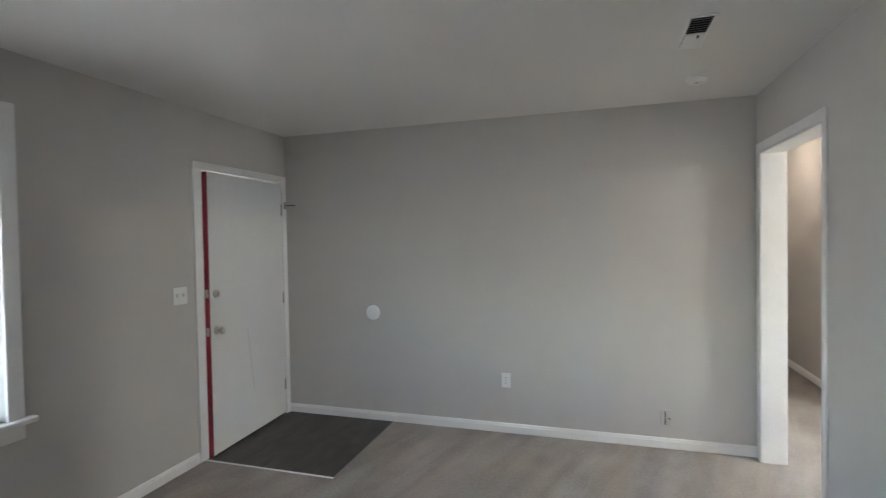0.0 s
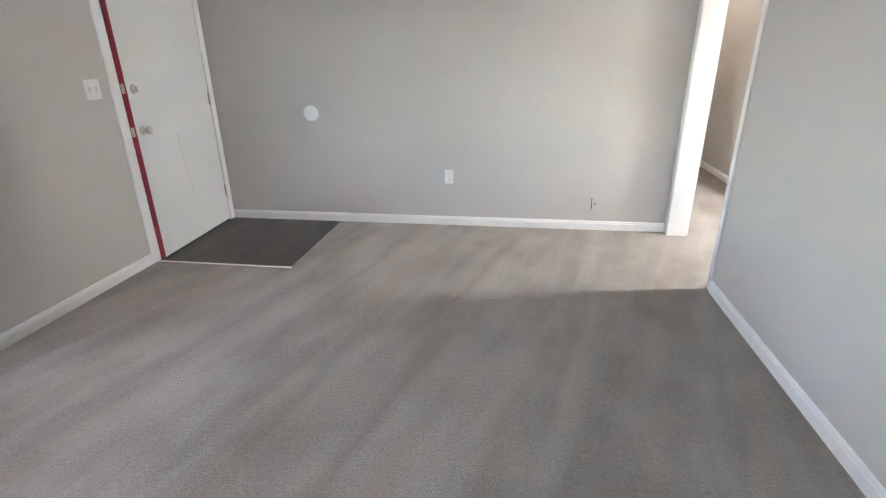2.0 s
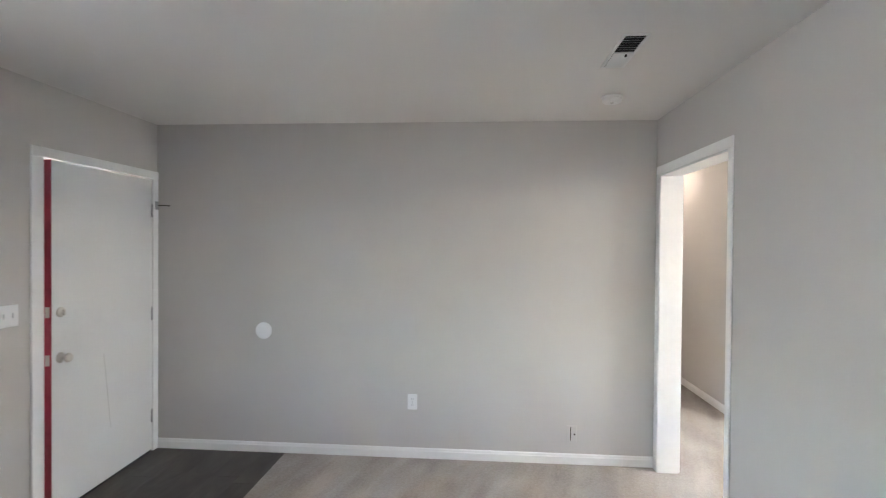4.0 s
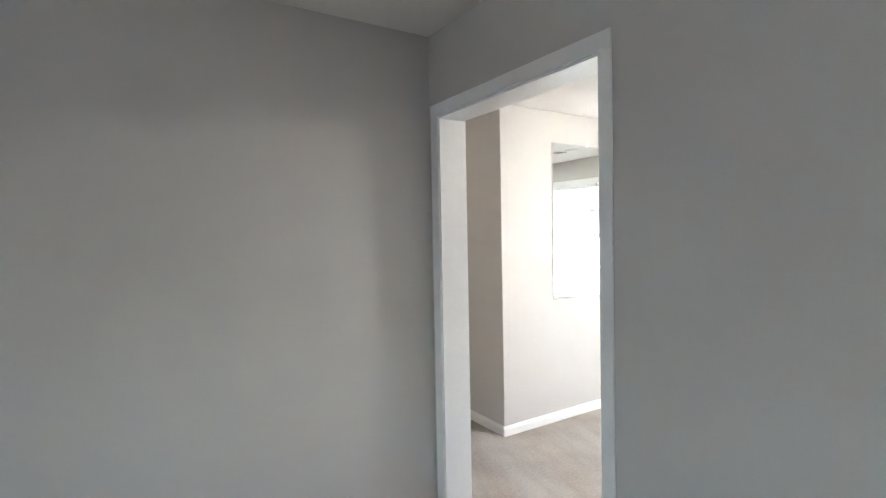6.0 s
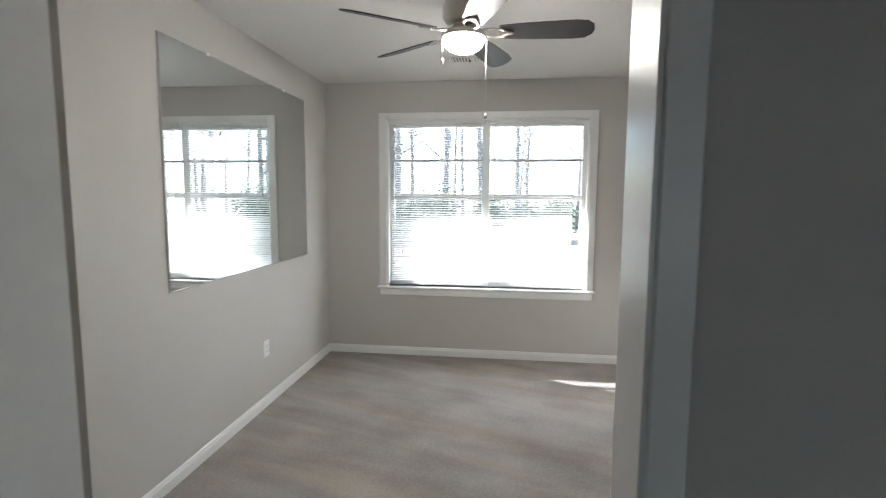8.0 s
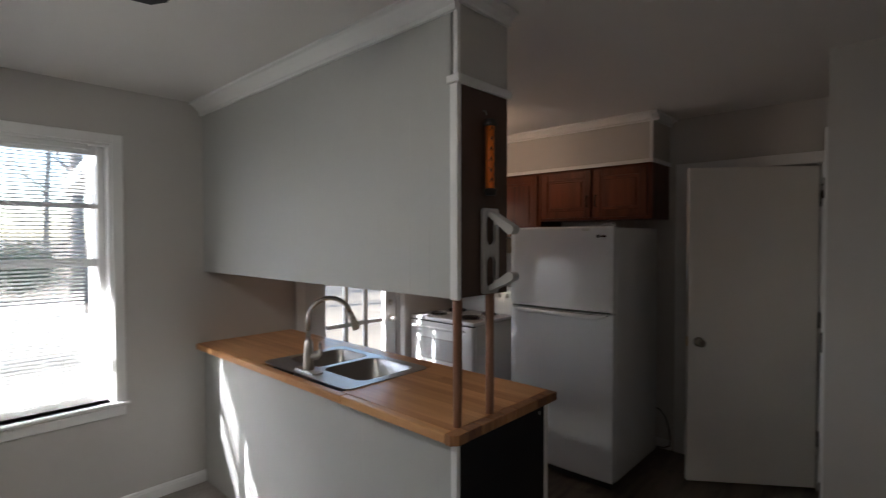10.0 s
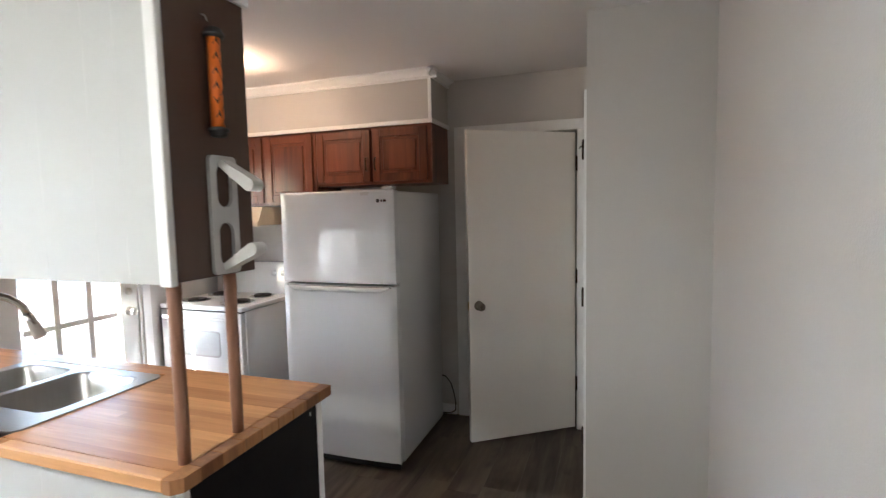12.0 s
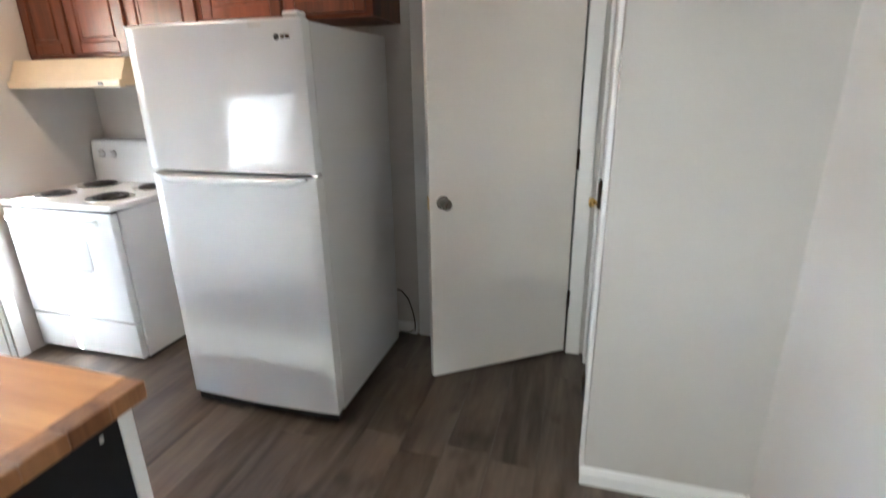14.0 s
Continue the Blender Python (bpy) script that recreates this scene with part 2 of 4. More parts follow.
BLOCKEND = wood("butcher_block_end_grain", (0.17, 0.065, 0.026), (0.46, 0.22, 0.085), 0.4, "z", 30.0, 0.7, 0.05)
DOWEL = wood("dowel_wood", (0.20, 0.095, 0.055), (0.36, 0.185, 0.115), 0.45, "z", 30.0, 0.2, 0.04)
CABWOOD = wood("red_brown_cabinet_wood", (0.060, 0.017, 0.008), (0.225, 0.066, 0.029), 0.34, "z", 13.0, 0.15, 0.04)
BULB = glow("lit_frosted_glass", (1.0, 0.90, 0.74), 16)
KBULB = glow("lit_warm_glass", (1.0, 0.63, 0.37), 4.5)
GROUND = surface("leaf_litter", (0.17, 0.145, 0.11), 1.0, vary=0.5, scale=0.5, fine=9, bump=0.6, spec=0.1)
DRIVE = surface("pale_concrete", (0.33, 0.325, 0.31), 0.9, vary=0.12, scale=0.8, fine=40, bump=0.2)
BARK = surface("grey_bark", (0.21, 0.185, 0.165), 0.95, vary=0.4, scale=3, fine=14, bump=0.6, stretch=(4, 4, 0.5))
LEAF = surface("evergreen_leaf", (0.055, 0.085, 0.045), 0.6, vary=0.4, scale=2, fine=30, bump=0.05)
SIDING = surface("white_siding", (0.74, 0.74, 0.73), 0.6, vary=0.05, scale=2, bump=0.05)
DECK = surface("weathered_deck_boards", (0.16, 0.14, 0.12), 0.85, vary=0.25, scale=3, fine=30, bump=0.2, stretch=(0.2, 4, 1))
SHINGLE = surface("grey_shingle", (0.22, 0.22, 0.23), 0.9, vary=0.25, scale=4, fine=40, bump=0.3)

# ---- mesh helpers ----


def box(bm, x0, x1, y0, y1, z0, z1, bevel=0.0, seg=1):
    r = bmesh.ops.create_cube(bm, size=1, matrix=Matrix.Translation(((x0 + x1) / 2, (y0 + y1) / 2, (z0 + z1) / 2)) @ Matrix.Diagonal((abs(x1 - x0), abs(y1 - y0), abs(z1 - z0), 1)))
    if bevel:
        edges = list({e for v in r["verts"] for e in v.link_edges})
        bmesh.ops.bevel(bm, geom=edges, offset=bevel, segments=seg, affect="EDGES", profile=0.5)
    return bm


def boxed(*a, **k):
    return box(bmesh.new(), *a, **k)


def tube(bm, points, r, seg=10, radii=None, caps=True):
    """A round tube along points."""
    pts = [Vector(p) for p in points]
    rings = []
    side = None
    for i, p in enumerate(pts):
        d = (pts[min(i + 1, len(pts) - 1)] - pts[max(i - 1, 0)]).normalized()
        if side is None:
            side = d.orthogonal().normalized()
        side = (side - d * side.dot(d)).normalized()
        up = d.cross(side)
        rr = radii[i] if radii else r
        rings.append([bm.verts.new(p + (side * math.cos(a) + up * math.sin(a)) * rr) for a in [2 * math.pi * k / seg for k in range(seg)]])
    for a, b in zip(rings, rings[1:]):
        for k in range(seg):
            f = bm.faces.new((a[k], a[(k + 1) % seg], b[(k + 1) % seg], b[k]))
            f.smooth = True
    if caps:
        bm.faces.new(rings[0][::-1])
        bm.faces.new(rings[-1])
    return bm


def tubed(*a, **k):
    return tube(bmesh.new(), *a, **k)


def lathe(bm, profile, m, seg=24):
    """A profile of (radius, height) turned round the z axis of m."""
    rings = []
    for r, z in profile:
        rings.append([bm.verts.new(m @ Vector((max(r, 1e-4) * math.cos(2 * math.pi * k / seg), max(r, 1e-4) * math.sin(2 * math.pi * k / seg), z))) for k in range(seg)])
    for a, b in zip(rings, rings[1:]):
        for k in range(seg):
            f = bm.faces.new((a[k], a[(k + 1) % seg], b[(k + 1) % seg], b[k]))
            f.smooth = True
    bm.faces.new(rings[0][::-1])
    bm.faces.new(rings[-1])
    bmesh.ops.recalc_face_normals(bm, faces=bm.faces[:])
    return bm


def lathed(*a, **k):
    return lathe(bmesh.new(), *a, **k)


def prism(bm, outline, along):
    """An outline of points swept by the vector along."""
    a = [bm.verts.new(p) for p in outline]
    b = [bm.verts.new(Vector(p) + Vector(along)) for p in outline]
    n = len(a)
    bm.faces.new(a)
    bm.faces.new(b[::-1])
    for i in range(n):
        bm.faces.new((a[i], b[i], b[(i + 1) % n], a[(i + 1) % n]))
    bmesh.ops.recalc_face_normals(bm, faces=bm.faces[:])
    return bm


def rounded(x0, x1, y0, y1, r, n=6):
    pts = []
    for cx, cy, a0 in ((x1 - r, y1 - r, 0), (x0 + r, y1 - r, 90), (x0 + r, y0 + r, 180), (x1 - r, y0 + r, 270)):
        pts += [(cx + r * math.cos(radians(a0 + 90 * k / n)), cy + r * math.sin(radians(a0 + 90 * k / n))) for k in range(n + 1)]
    return pts


def plate(outline, holes, m, thick):
    """A flat plate with holes, thick along z of m, as a bmesh."""
    bm = bmesh.new()
    for loop in (outline, *holes):
        vs = [bm.verts.new((x, y, 0)) for x, y in loop]
        for i in range(len(vs)):
            bm.edges.new((vs[i], vs[(i + 1) % len(vs)]))
    bmesh.ops.triangle_fill(bm, use_beauty=True, use_dissolve=False, edges=bm.edges[:])
    r = bmesh.ops.extrude_face_region(bm, geom=bm.faces[:])
    bmesh.ops.translate(bm, verts=[v for v in r["geom"] if isinstance(v, bmesh.types.BMVert)], vec=(0, 0, thick))
    bmesh.ops.recalc_face_normals(bm, faces=bm.faces[:])
    bm.transform(m)
    return bm


def mesh(name, bm, material):
    me = bpy.data.meshes.new(name)
    bm.to_mesh(me)
    bm.free()
    me.materials.append(material)
    return me


def structure(name, bm, material, label="", category=""):
    return tagged(new(name, mesh(name, bm, material)), label=label, category=category, kind="structure")


def thing(name, at, label, category, group="", kind="", turn=0.0):
    e = new(name)
    e.empty_display_size = 0.05
    e.matrix_basis = pose(*at, 0, 0, turn)
    return tagged(e, label, category, group, kind)


def part(name, bm, material, parent, label="", local=False):
    """One mesh object under a thing or a part; its mesh is in world places unless local."""
    ob = new(name, bm if isinstance(bm, bpy.types.Mesh) else mesh(name, bm, material))
    ob.parent = parent
    if not local:
        m = parent.matrix_basis
        up = parent
        while up.parent:
            m = up.parent.matrix_basis @ up.matrix_parent_inverse @ m
            up = up.parent
        ob.matrix_parent_inverse = m.inverted()
    if label:
        ob["label"] = label
    return ob


def wall(name, x0, x1, y0, y1, z0, z1, holes=(), material=None, label="greige painted drywall wall"):
    """A wall whose longer side is the one in which its holes (from, to, bottom, top) lie."""
    bm = bmesh.new()
    long_x = abs(x1 - x0) > abs(y1 - y0)
    lo, hi = (x0, x1) if long_x else (y0, y1)
    cuts = sorted({lo, hi, *[c for h in holes for c in h[:2]]})
    for a, b in zip(cuts, cuts[1:]):
        spans = sorted((h[2], h[3]) for h in holes if h[0] <= a + 1e-6 and h[1] >= b - 1e-6)
        z = z0
        for s0, s1 in spans + [(z1, z1)]:
            if s0 - z > 1e-6:
                if long_x:
                    box(bm, a, b, y0, y1, z, s0)
                else:
                    box(bm, x0, x1, a, b, z, s0)
            z = s1
    return structure(name, bm, material or WALL, label)


def baseboard(a, b, out, h=0.073, label="white painted baseboard"):
    """A board with a moulded top from a to b along a wall's foot; out is the way it faces."""
    a, b, o = Vector((*a, 0)), Vector((*b, 0)), Vector((*out, 0))
    prof = [(0, 0), (0.014, 0), (0.014, h - 0.022), (0.010, h - 0.016), (0.009, h - 0.008), (0.004, h), (0, h)]
    outline = [a + o * u + Vector((0, 0, v)) for u, v in prof]
    return structure("baseboard", prism(bmesh.new(), outline, b - a), TRIM, label)


def crown(a, b, out, z, s=0.075, name="crown_moulding"):
    a, b, o = Vector((*a, z)), Vector((*b, z)), Vector((*out, 0))
    prof = [(0, 0), (s, 0), (s, -0.012), (s * 0.8, -0.016), (s * 0.55, -s * 0.42), (s * 0.2, -s * 0.75), (0.016, -s * 0.85), (0.014, -s), (0, -s)]
    return structure(name, prism(bmesh.new(), [a + o * u + Vector((0, 0, v)) for u, v in prof], b - a), TRIM, "white painted crown moulding")


def trim(x0, x1, y0, y1, z0, z1, bevel=0.003, material=None, label="white painted wooden trim"):
    return structure("trim", boxed(x0, x1, y0, y1, z0, z1, bevel=bevel), material or TRIM, label)

# ---- structure ----
H = 2.44
XW, YM, YB = 3.745, 0.782, -4.57      # window wall, mirror wall, kitchen back wall
XK = 0.135                            # kitchen side of the wall between living room and kitchen
XF = -3.665                           # front wall
YP = -2.04                            # dining face of the peninsula
structure("floor", boxed(-3.9, 3.9, -5.6, 3.0, -0.22, -0.012), DRIVE, "concrete slab under the floor coverings")
structure("ceiling", boxed(-3.9, 3.9, -5.6, 3.0, H, H + 0.12), CEIL, "plain off-white painted ceiling")
wall("wall_north", XF - 0.14, 0.0, 0.0, 0.12, 0, H)
wall("wall_front", XF - 0.14, XF, -5.4, 0.0, 0, H, [(-0.99, -0.062, 0, 2.022), (-4.0, -2.215, 0.70, 2.12)])
wall("wall_south", XF, XK, -5.52, -5.4, 0, H)
wall("wall_middle", 0.0, XK, -5.4, 0.12, 0, H, [(-1.012, -0.086, 0, 2.045)])
wall("wall_hall_west", 0.0, XK, 0.12, 2.8, 0, H)
wall("wall_hall_end", 0.0, 1.18, 2.8, 2.92, 0, H)
wall("wall_hall_east", 1.062, 1.18, YM + 0.12, 2.8, 0, H)
wall("wall_mirror", 1.062, XW, YM, YM + 0.12, 0, H)
wall("wall_window", XW, XW + 0.15, -4.69, YM + 0.12, 0, H, [(-1.535, 0.222, 0.638, 2.118), (-3.735, -2.765, 0, 2.045)])
wall("wall_back", XK, XW, YB - 0.12, YB, 0, H, [(0.79, 1.565, 0, 2.04)])
wall("wall_closet", 0.135, 0.682, -3.715, -3.615, 0, H)
wall("wall_closet_side", 0.582, 0.682, YB, -3.715, 0, H, [(-4.47, -3.745, 0, 2.045)])
wall("wall_pantry", 0.6, 1.75, YB - 0.9, YB - 0.8, 0, H)
wall("wall_pantry_west", 0.6, 0.7, YB - 0.8, YB - 0.12, 0, H)
wall("wall_pantry_east", 1.65, 1.75, YB - 0.8, YB - 0.12, 0, H)

# floor coverings
bm = bmesh.new()
box(bm, XF, 0.0, -5.4, -1.02, -0.012, 0)
box(bm, -2.66, 0.0, -1.02, 0.0, -0.012, 0)
box(bm, 0.0, XK, -1.012, -0.086, -0.012, 0)
box(bm, XK, XW, YP - 0.01, YM, -0.012, 0)
box(bm, XK, 1.062, YM, 2.8, -0.012, 0)
structure("carpet", bm, CARPET, "beige-grey cut-pile carpet with brushed tracks", "carpet")

for a, b, o in (((XF + 0.0, 0), (-0.001, 0), (0, -1)), ((XF, -5.4), (XF, -1.067), (1, 0)), ((0, -5.4), (0, -1.066), (-1, 0)), ((XF, -5.4), (0, -5.4), (0, 1)),
                ((1.062, YM), (1.062, 2.8), (-1, 0)), ((1.048, YM), (XW, YM), (0, -1)), ((XW, YM), (XW, YP), (-1, 0)),
                ((XK, 0.12), (XK, 2.8), (1, 0)), ((XK, -1.088), (XK, -3.615), (1, 0)), ((0.149, -3.615), (0.696, -3.615), (0, 1)),
                ((0.682, -3.615), (0.682, -3.688), (1, 0)), ((1.66, YB), (1.78, YB), (0, 1)), ((XK, 2.8), (1.062, 2.8), (0, -1))):
    baseboard(a, b, o)

# doorway between living room and dining room
trim(-0.009, -0.001, -0.084, -0.020, 0, 2.048, label="white doorway casing in the living room")
trim(-0.009, -0.001, -1.062, -1.014, 0, 2.048, label="white doorway casing in the living room")
trim(-0.010, -0.001, -1.062, -0.020, 2.048, 2.106, label="white doorway casing in the living room")
trim(XK + 0.001, XK + 0.016, -1.082, -1.014, 0, 2.048, label="white doorway casing in the dining room")
trim(XK + 0.001, XK + 0.016, -0.084, -0.014, 0, 2.048, label="white doorway casing in the dining room")
trim(XK + 0.001, XK + 0.017, -1.082, -0.014, 2.048, 2.106, label="white doorway casing in the dining room")
trim(-0.003, XK + 0.003, -0.091, -0.082, 0, 2.038, 0.001, label="white doorway jamb lining")
trim(-0.003, XK + 0.003, -1.016, -1.007, 0, 2.038, 0.001, label="white doorway jamb lining")
trim(-0.003, XK + 0.003, -1.016, -0.082, 2.038, 2.047, 0.001, label="white doorway head lining")

# front door
trim(XF + 0.001, XF + 0.016, -1.064, -0.988, 0, 2.024, label="white front door casing")
trim(XF + 0.001, XF + 0.016, -0.064, -0.006, 0, 2.024, label="white front door casing")
trim(XF + 0.001, XF + 0.017, -1.064, -0.006, 2.024, 2.082, label="white front door casing")
trim(XF - 0.13, XF, -1.0, -0.975, 0, 2.02, 0.001, label="white front door jamb")
trim(XF - 0.13, XF, -0.072, -0.06, 0, 2.02, 0.001, label="white front door jamb")
structure("threshold", boxed(XF - 0.14, XF + 0.002, -0.975, -0.072, 0, 0.012, 0.003), STEEL, "worn metal front door threshold")


def knob(parent, at, axis, material, r=0.027, reach=0.062, label="", sub=None):
    m = Matrix.Translation(at) @ Vector((0, 0, 1)).rotation_difference(Vector(axis)).to_matrix().to_4x4()
    k = part("door_handle", lathed([(0.031, 0.0), (0.031, 0.004), (0.026, 0.008), (0.011, 0.012), (0.011, reach * 0.45), (r * 0.8, reach * 0.55), (r, reach * 0.72), (r * 0.95, reach * 0.88), (r * 0.7, reach), (0.004, reach + 0.001)], m, 20), material, parent, label, local=True)
    return k


def hinge(parent, x, y, z, h=0.09, material=None):
    bm = bmesh.new()
    lathe(bm, [(0.0065, 0), (0.0065, h)], Matrix.Translation((x, y, z)), 10)
    lathe(bm, [(0.004, h), (0.0055, h + 0.004), (0.002, h + 0.010)], Matrix.Translation((x, y, z)), 10)
    return part("hinge", bm, material or BRONZE, parent, "", local=True)


d = thing("door_1", (XF + 0.008, -0.074, 0), "white flush front door standing slightly ajar, red edge", "door", kind="structure", turn=2.6)
part("leaf", boxed(-0.044, 0.0, -0.905, -0.004, 0.012, 2.014, 0.002), DOORP, d, "white painted leaf with faint scuffs", local=True)
edge = part("leaf_edge", boxed(-0.043, -0.001, -0.9085, -0.9055, 0.012, 2.014), RED, d, "dark red painted door edge", local=True)
part("latch_plate", boxed(-0.034, -0.010, -0.9105, -0.9088, 0.86, 0.92), NICKEL, d, local=True)
part("latch_plate", boxed(-0.034, -0.010, -0.9105, -0.9088, 1.13, 1.19), NICKEL, d, local=True)
part("deadbolt", lathed([(0.030, 0), (0.030, 0.006), (0.024, 0.012), (0.006, 0.013), (0.006, 0.02)], pose(0, -0.845, 1.155, 0, 90, 0), 20), NICKEL, d, "brushed nickel deadbolt", local=True)
part("thumb_turn", boxed(0.013, 0.030, -0.850, -0.840, 1.138, 1.172, 0.003), NICKEL, d, local=True)
knob(d, (0, -0.845, 0.895), (1, 0, 0), NICKEL, label="brushed nickel door knob")
for z in (0.22, 0.98, 1.74):
    hinge(d, 0.006, -0.004, z, material=STEEL)
part("door_sweep", boxed(-0.046, 0.0015, -0.903, -0.006, 0.004, 0.016), DARKP, d, local=True)
part("scuff_mark", prism(bmesh.new(), [(0.0004, -0.50, 0.84), (0.0004, -0.494, 0.84), (0.0004, -0.43, 0.34), (0.0004, -0.436, 0.34)], (0.0004, 0, 0)), GREYP, d, local=True)
g = thing("door_guard", (XF + 0.02, -0.02, 1.83), "dark metal swing-bar door guard on the casing", "door guard")
part("base_plate", boxed(XF + 0.018, XF + 0.022, -0.05, -0.012, 1.80, 1.86, 0.001), STEEL, g)
part("swing_bar", tubed([(XF + 0.025, -0.02, 1.83), (XF + 0.06, -0.022, 1.832), (XF + 0.12, -0.03, 1.828), (XF + 0.125, -0.05, 1.826)], 0.004, 8), BRONZE, g)

# living room window
trim(XF + 0.001, XF + 0.016, -2.217, -2.142, 0.70, 2.19, label="white window casing")
trim(XF + 0.001, XF + 0.016, -4.075, -3.998, 0.70, 2.19, label="white window casing")
trim(XF + 0.001, XF + 0.017, -3.998, -2.217, 2.118, 2.19, label="white window casing")
trim(XF - 0.10, XF + 0.045, -4.10, -2.10, 0.672, 0.70, 0.006, label="white window stool")
trim(XF + 0.001, XF + 0.014, -4.075, -2.142, 0.60, 0.671, label="white window apron")
w = thing("window_2", (XF - 0.07, -3.1, 0.70), "white framed living room window", "window", kind="structure")
for y in (-3.998, -3.13, -2.257):
    part("window_frame", boxed(XF - 0.10, XF - 0.06, y, y + 0.04, 0.70, 2.118, 0.003), TRIM, w)
for z in (0.70, 1.39, 2.078):
    part("window_frame", boxed(XF - 0.098, XF - 0.062, -3.998, -2.217, z, z + 0.04, 0.003), TRIM, w)
pane = part("pane", boxed(XF - 0.084, XF - 0.080, -3.99, -2.22, 0.71, 2.11), GLASS, w)
pane.visible_shadow = False

# ---- dining window, with its blinds ----
Y0, Y1, Z0, Z1 = -1.535, 0.222, 0.638, 2.118
trim(XW - 0.016, XW - 0.001, Y1, Y1 + 0.068, Z0, Z1 + 0.055, label="white window casing")
trim(XW - 0.016, XW - 0.001, Y0 - 0.060, Y0, Z0, Z1 + 0.055, label="white window casing")
trim(XW - 0.016, XW - 0.001, Y0, Y1, Z1, Z1 + 0.055, label="white window casing")
trim(XW - 0.035, XW + 0.10, Y0 - 0.075, Y1 + 0.085, Z0 - 0.024, Z0, 0.006, label="white window stool")
trim(XW - 0.015, XW - 0.001, Y0 - 0.055, Y1 + 0.065, Z0 - 0.082, Z0 - 0.025, label="white window apron")
for a, b in ((Y1 - 0.012, Y1), (Y0, Y0 + 0.012)):
    trim(XW - 0.002, XW + 0.14, a, b, Z0, Z1, 0.001, label="white window reveal")
trim(XW - 0.002, XW + 0.14, Y0 + 0.012, Y1 - 0.012, Z1 - 0.012, Z1, 0.001, label="white window reveal")
w = thing("window_1", (XW + 0.09, -0.66, Z0), "white twin sash window with horizontal rails", "window", kind="structure")
for y, s in ((Y1 - 0.052, 0.04), (-0.69, 0.07), (Y0 + 0.012, 0.04)):
    part("window_frame", boxed(XW + 0.07, XW + 0.12, y, y + s, Z0, Z1 - 0.012, 0.004), TRIM, w)
for a, b in ((-0.62, Y1 - 0.052), (Y0 + 0.052, -0.69)):
    for z, s in ((Z0, 0.05), (0.99, 0.028), (1.42, 0.045), (1.752, 0.028), (Z1 - 0.062, 0.05)):
        part("rail", boxed(XW + 0.075, XW + 0.115, a, b, z, z + s, 0.003), TRIM, w)
    for z0, z1 in ((Z0 + 0.05, 0.99), (1.018, 1.42), (1.465, 1.752), (1.78, Z1 - 0.062)):
        p = part("pane", boxed(XW + 0.094, XW + 0.098, a, b, z0, z1), GLASS, w)
        p.visible_shadow = False


def slat_mesh(width):
    bm = bmesh.new()
    rows = []
    for k in range(4):
        u = -0.0125 + 0.025 * k / 3
        rows.append([bm.verts.new((u, y, 0.0022 * (1 - (u / 0.0125) ** 2))) for y in (-width / 2, width / 2)])
    low = [[bm.verts.new(v.co - Vector((0, 0, 0.0006))) for v in r] for r in rows]
    for a, b in zip(rows, rows[1:]):
        bm.faces.new((a[0], a[1], b[1], b[0]))
    for a, b in zip(low, low[1:]):
        bm.faces.new((a[0], b[0], b[1], a[1]))
    for k in (0, 3):
        bm.faces.new((rows[k][0], low[k][0], low[k][1], rows[k][1]))
    return mesh("slat", bm, BLIND)


def blind(yc, width, xc, z_bottom, sway):
    e = thing("window_blind", (xc, yc, Z1 - 0.04), "white vinyl mini blind lowered with open slats", "window blind", "dining window blinds")
    part("headrail", boxed(-0.014, 0.014, -width / 2, width / 2, 0, 0.028, 0.002), BLIND, e, local=True)
    for s in (-1, 1):
        part("bracket", boxed(-0.018, 0.018, s * width / 2 - 0.010, s * width / 2 + 0.010, -0.004, 0.036, 0.002), PLATE, e, local=True)
    me = slat_mesh(width - 0.012)
    drop = Z1 - 0.04 - z_bottom
    n = int(drop / 0.0205)
    for k in range(n):
        o = part("slat", me, BLIND, e, local=True)
        steep = 19 * min(1.0, max(0.0, (k / n - 0.56) * 14))
        o.location = (0, sway * (k / n) ** 1.3, -0.022 - k * (drop - 0.03) / n)
        o.rotation_euler = (radians(0.25 * math.sin(k * 1.7)), radians(-18 - steep + 0.8 * math.sin(k * 0.37) + 0.4 * math.sin(k * 2.1)), 0)
    part("bottom_rail", boxed(-0.012, 0.012, -width / 2 + 0.004 + sway, width / 2 - 0.004 + sway, -drop, -drop + 0.016, 0.003), BLIND, e, local=True)
    for s in (-0.36, 0.0, 0.36):
        for u in (-0.0128, 0.0128):
            part("ladder_cord", tubed([(u, s * width, 0), (u, s * width + sway, -drop + 0.01)], 0.0008, 5), BLIND, e, local=True)
    part("tilt_wand", tubed([(-0.022, width / 2 - 0.05, 0.0), (-0.024, width / 2 - 0.052, -0.66)], 0.0035, 6), GREYP, e, local=True)
    return e


blind(-0.222, 0.835, XW + 0.030, 0.675, 0.004)
blind(-1.055, 0.735, XW + 0.030, 0.690, 0.022)

# ---- exterior kitchen door ----
trim(XW - 0.016, XW - 0.001, -2.765, -2.700, 0, 2.048, label="white kitchen door casing")
trim(XW - 0.016, XW - 0.001, -3.800, -3.735, 0, 2.048, label="white kitchen door casing")
trim(XW - 0.017, XW - 0.001, -3.800, -2.700, 2.048, 2.110, label="white kitchen door casing")
trim(XW - 0.001, XW + 0.13, -2.785, -2.765, 0, 2.045, 0.001, label="white kitchen door jamb")
trim(XW - 0.001, XW + 0.13, -3.735, -3.715, 0, 2.045, 0.001, label="white kitchen door jamb")
d = thing("door_2", (XW + 0.03, -3.25, 0), "white kitchen door with a grid of glass panes", "door", kind="structure")
XD0, XD1 = XW + 0.012, XW + 0.054
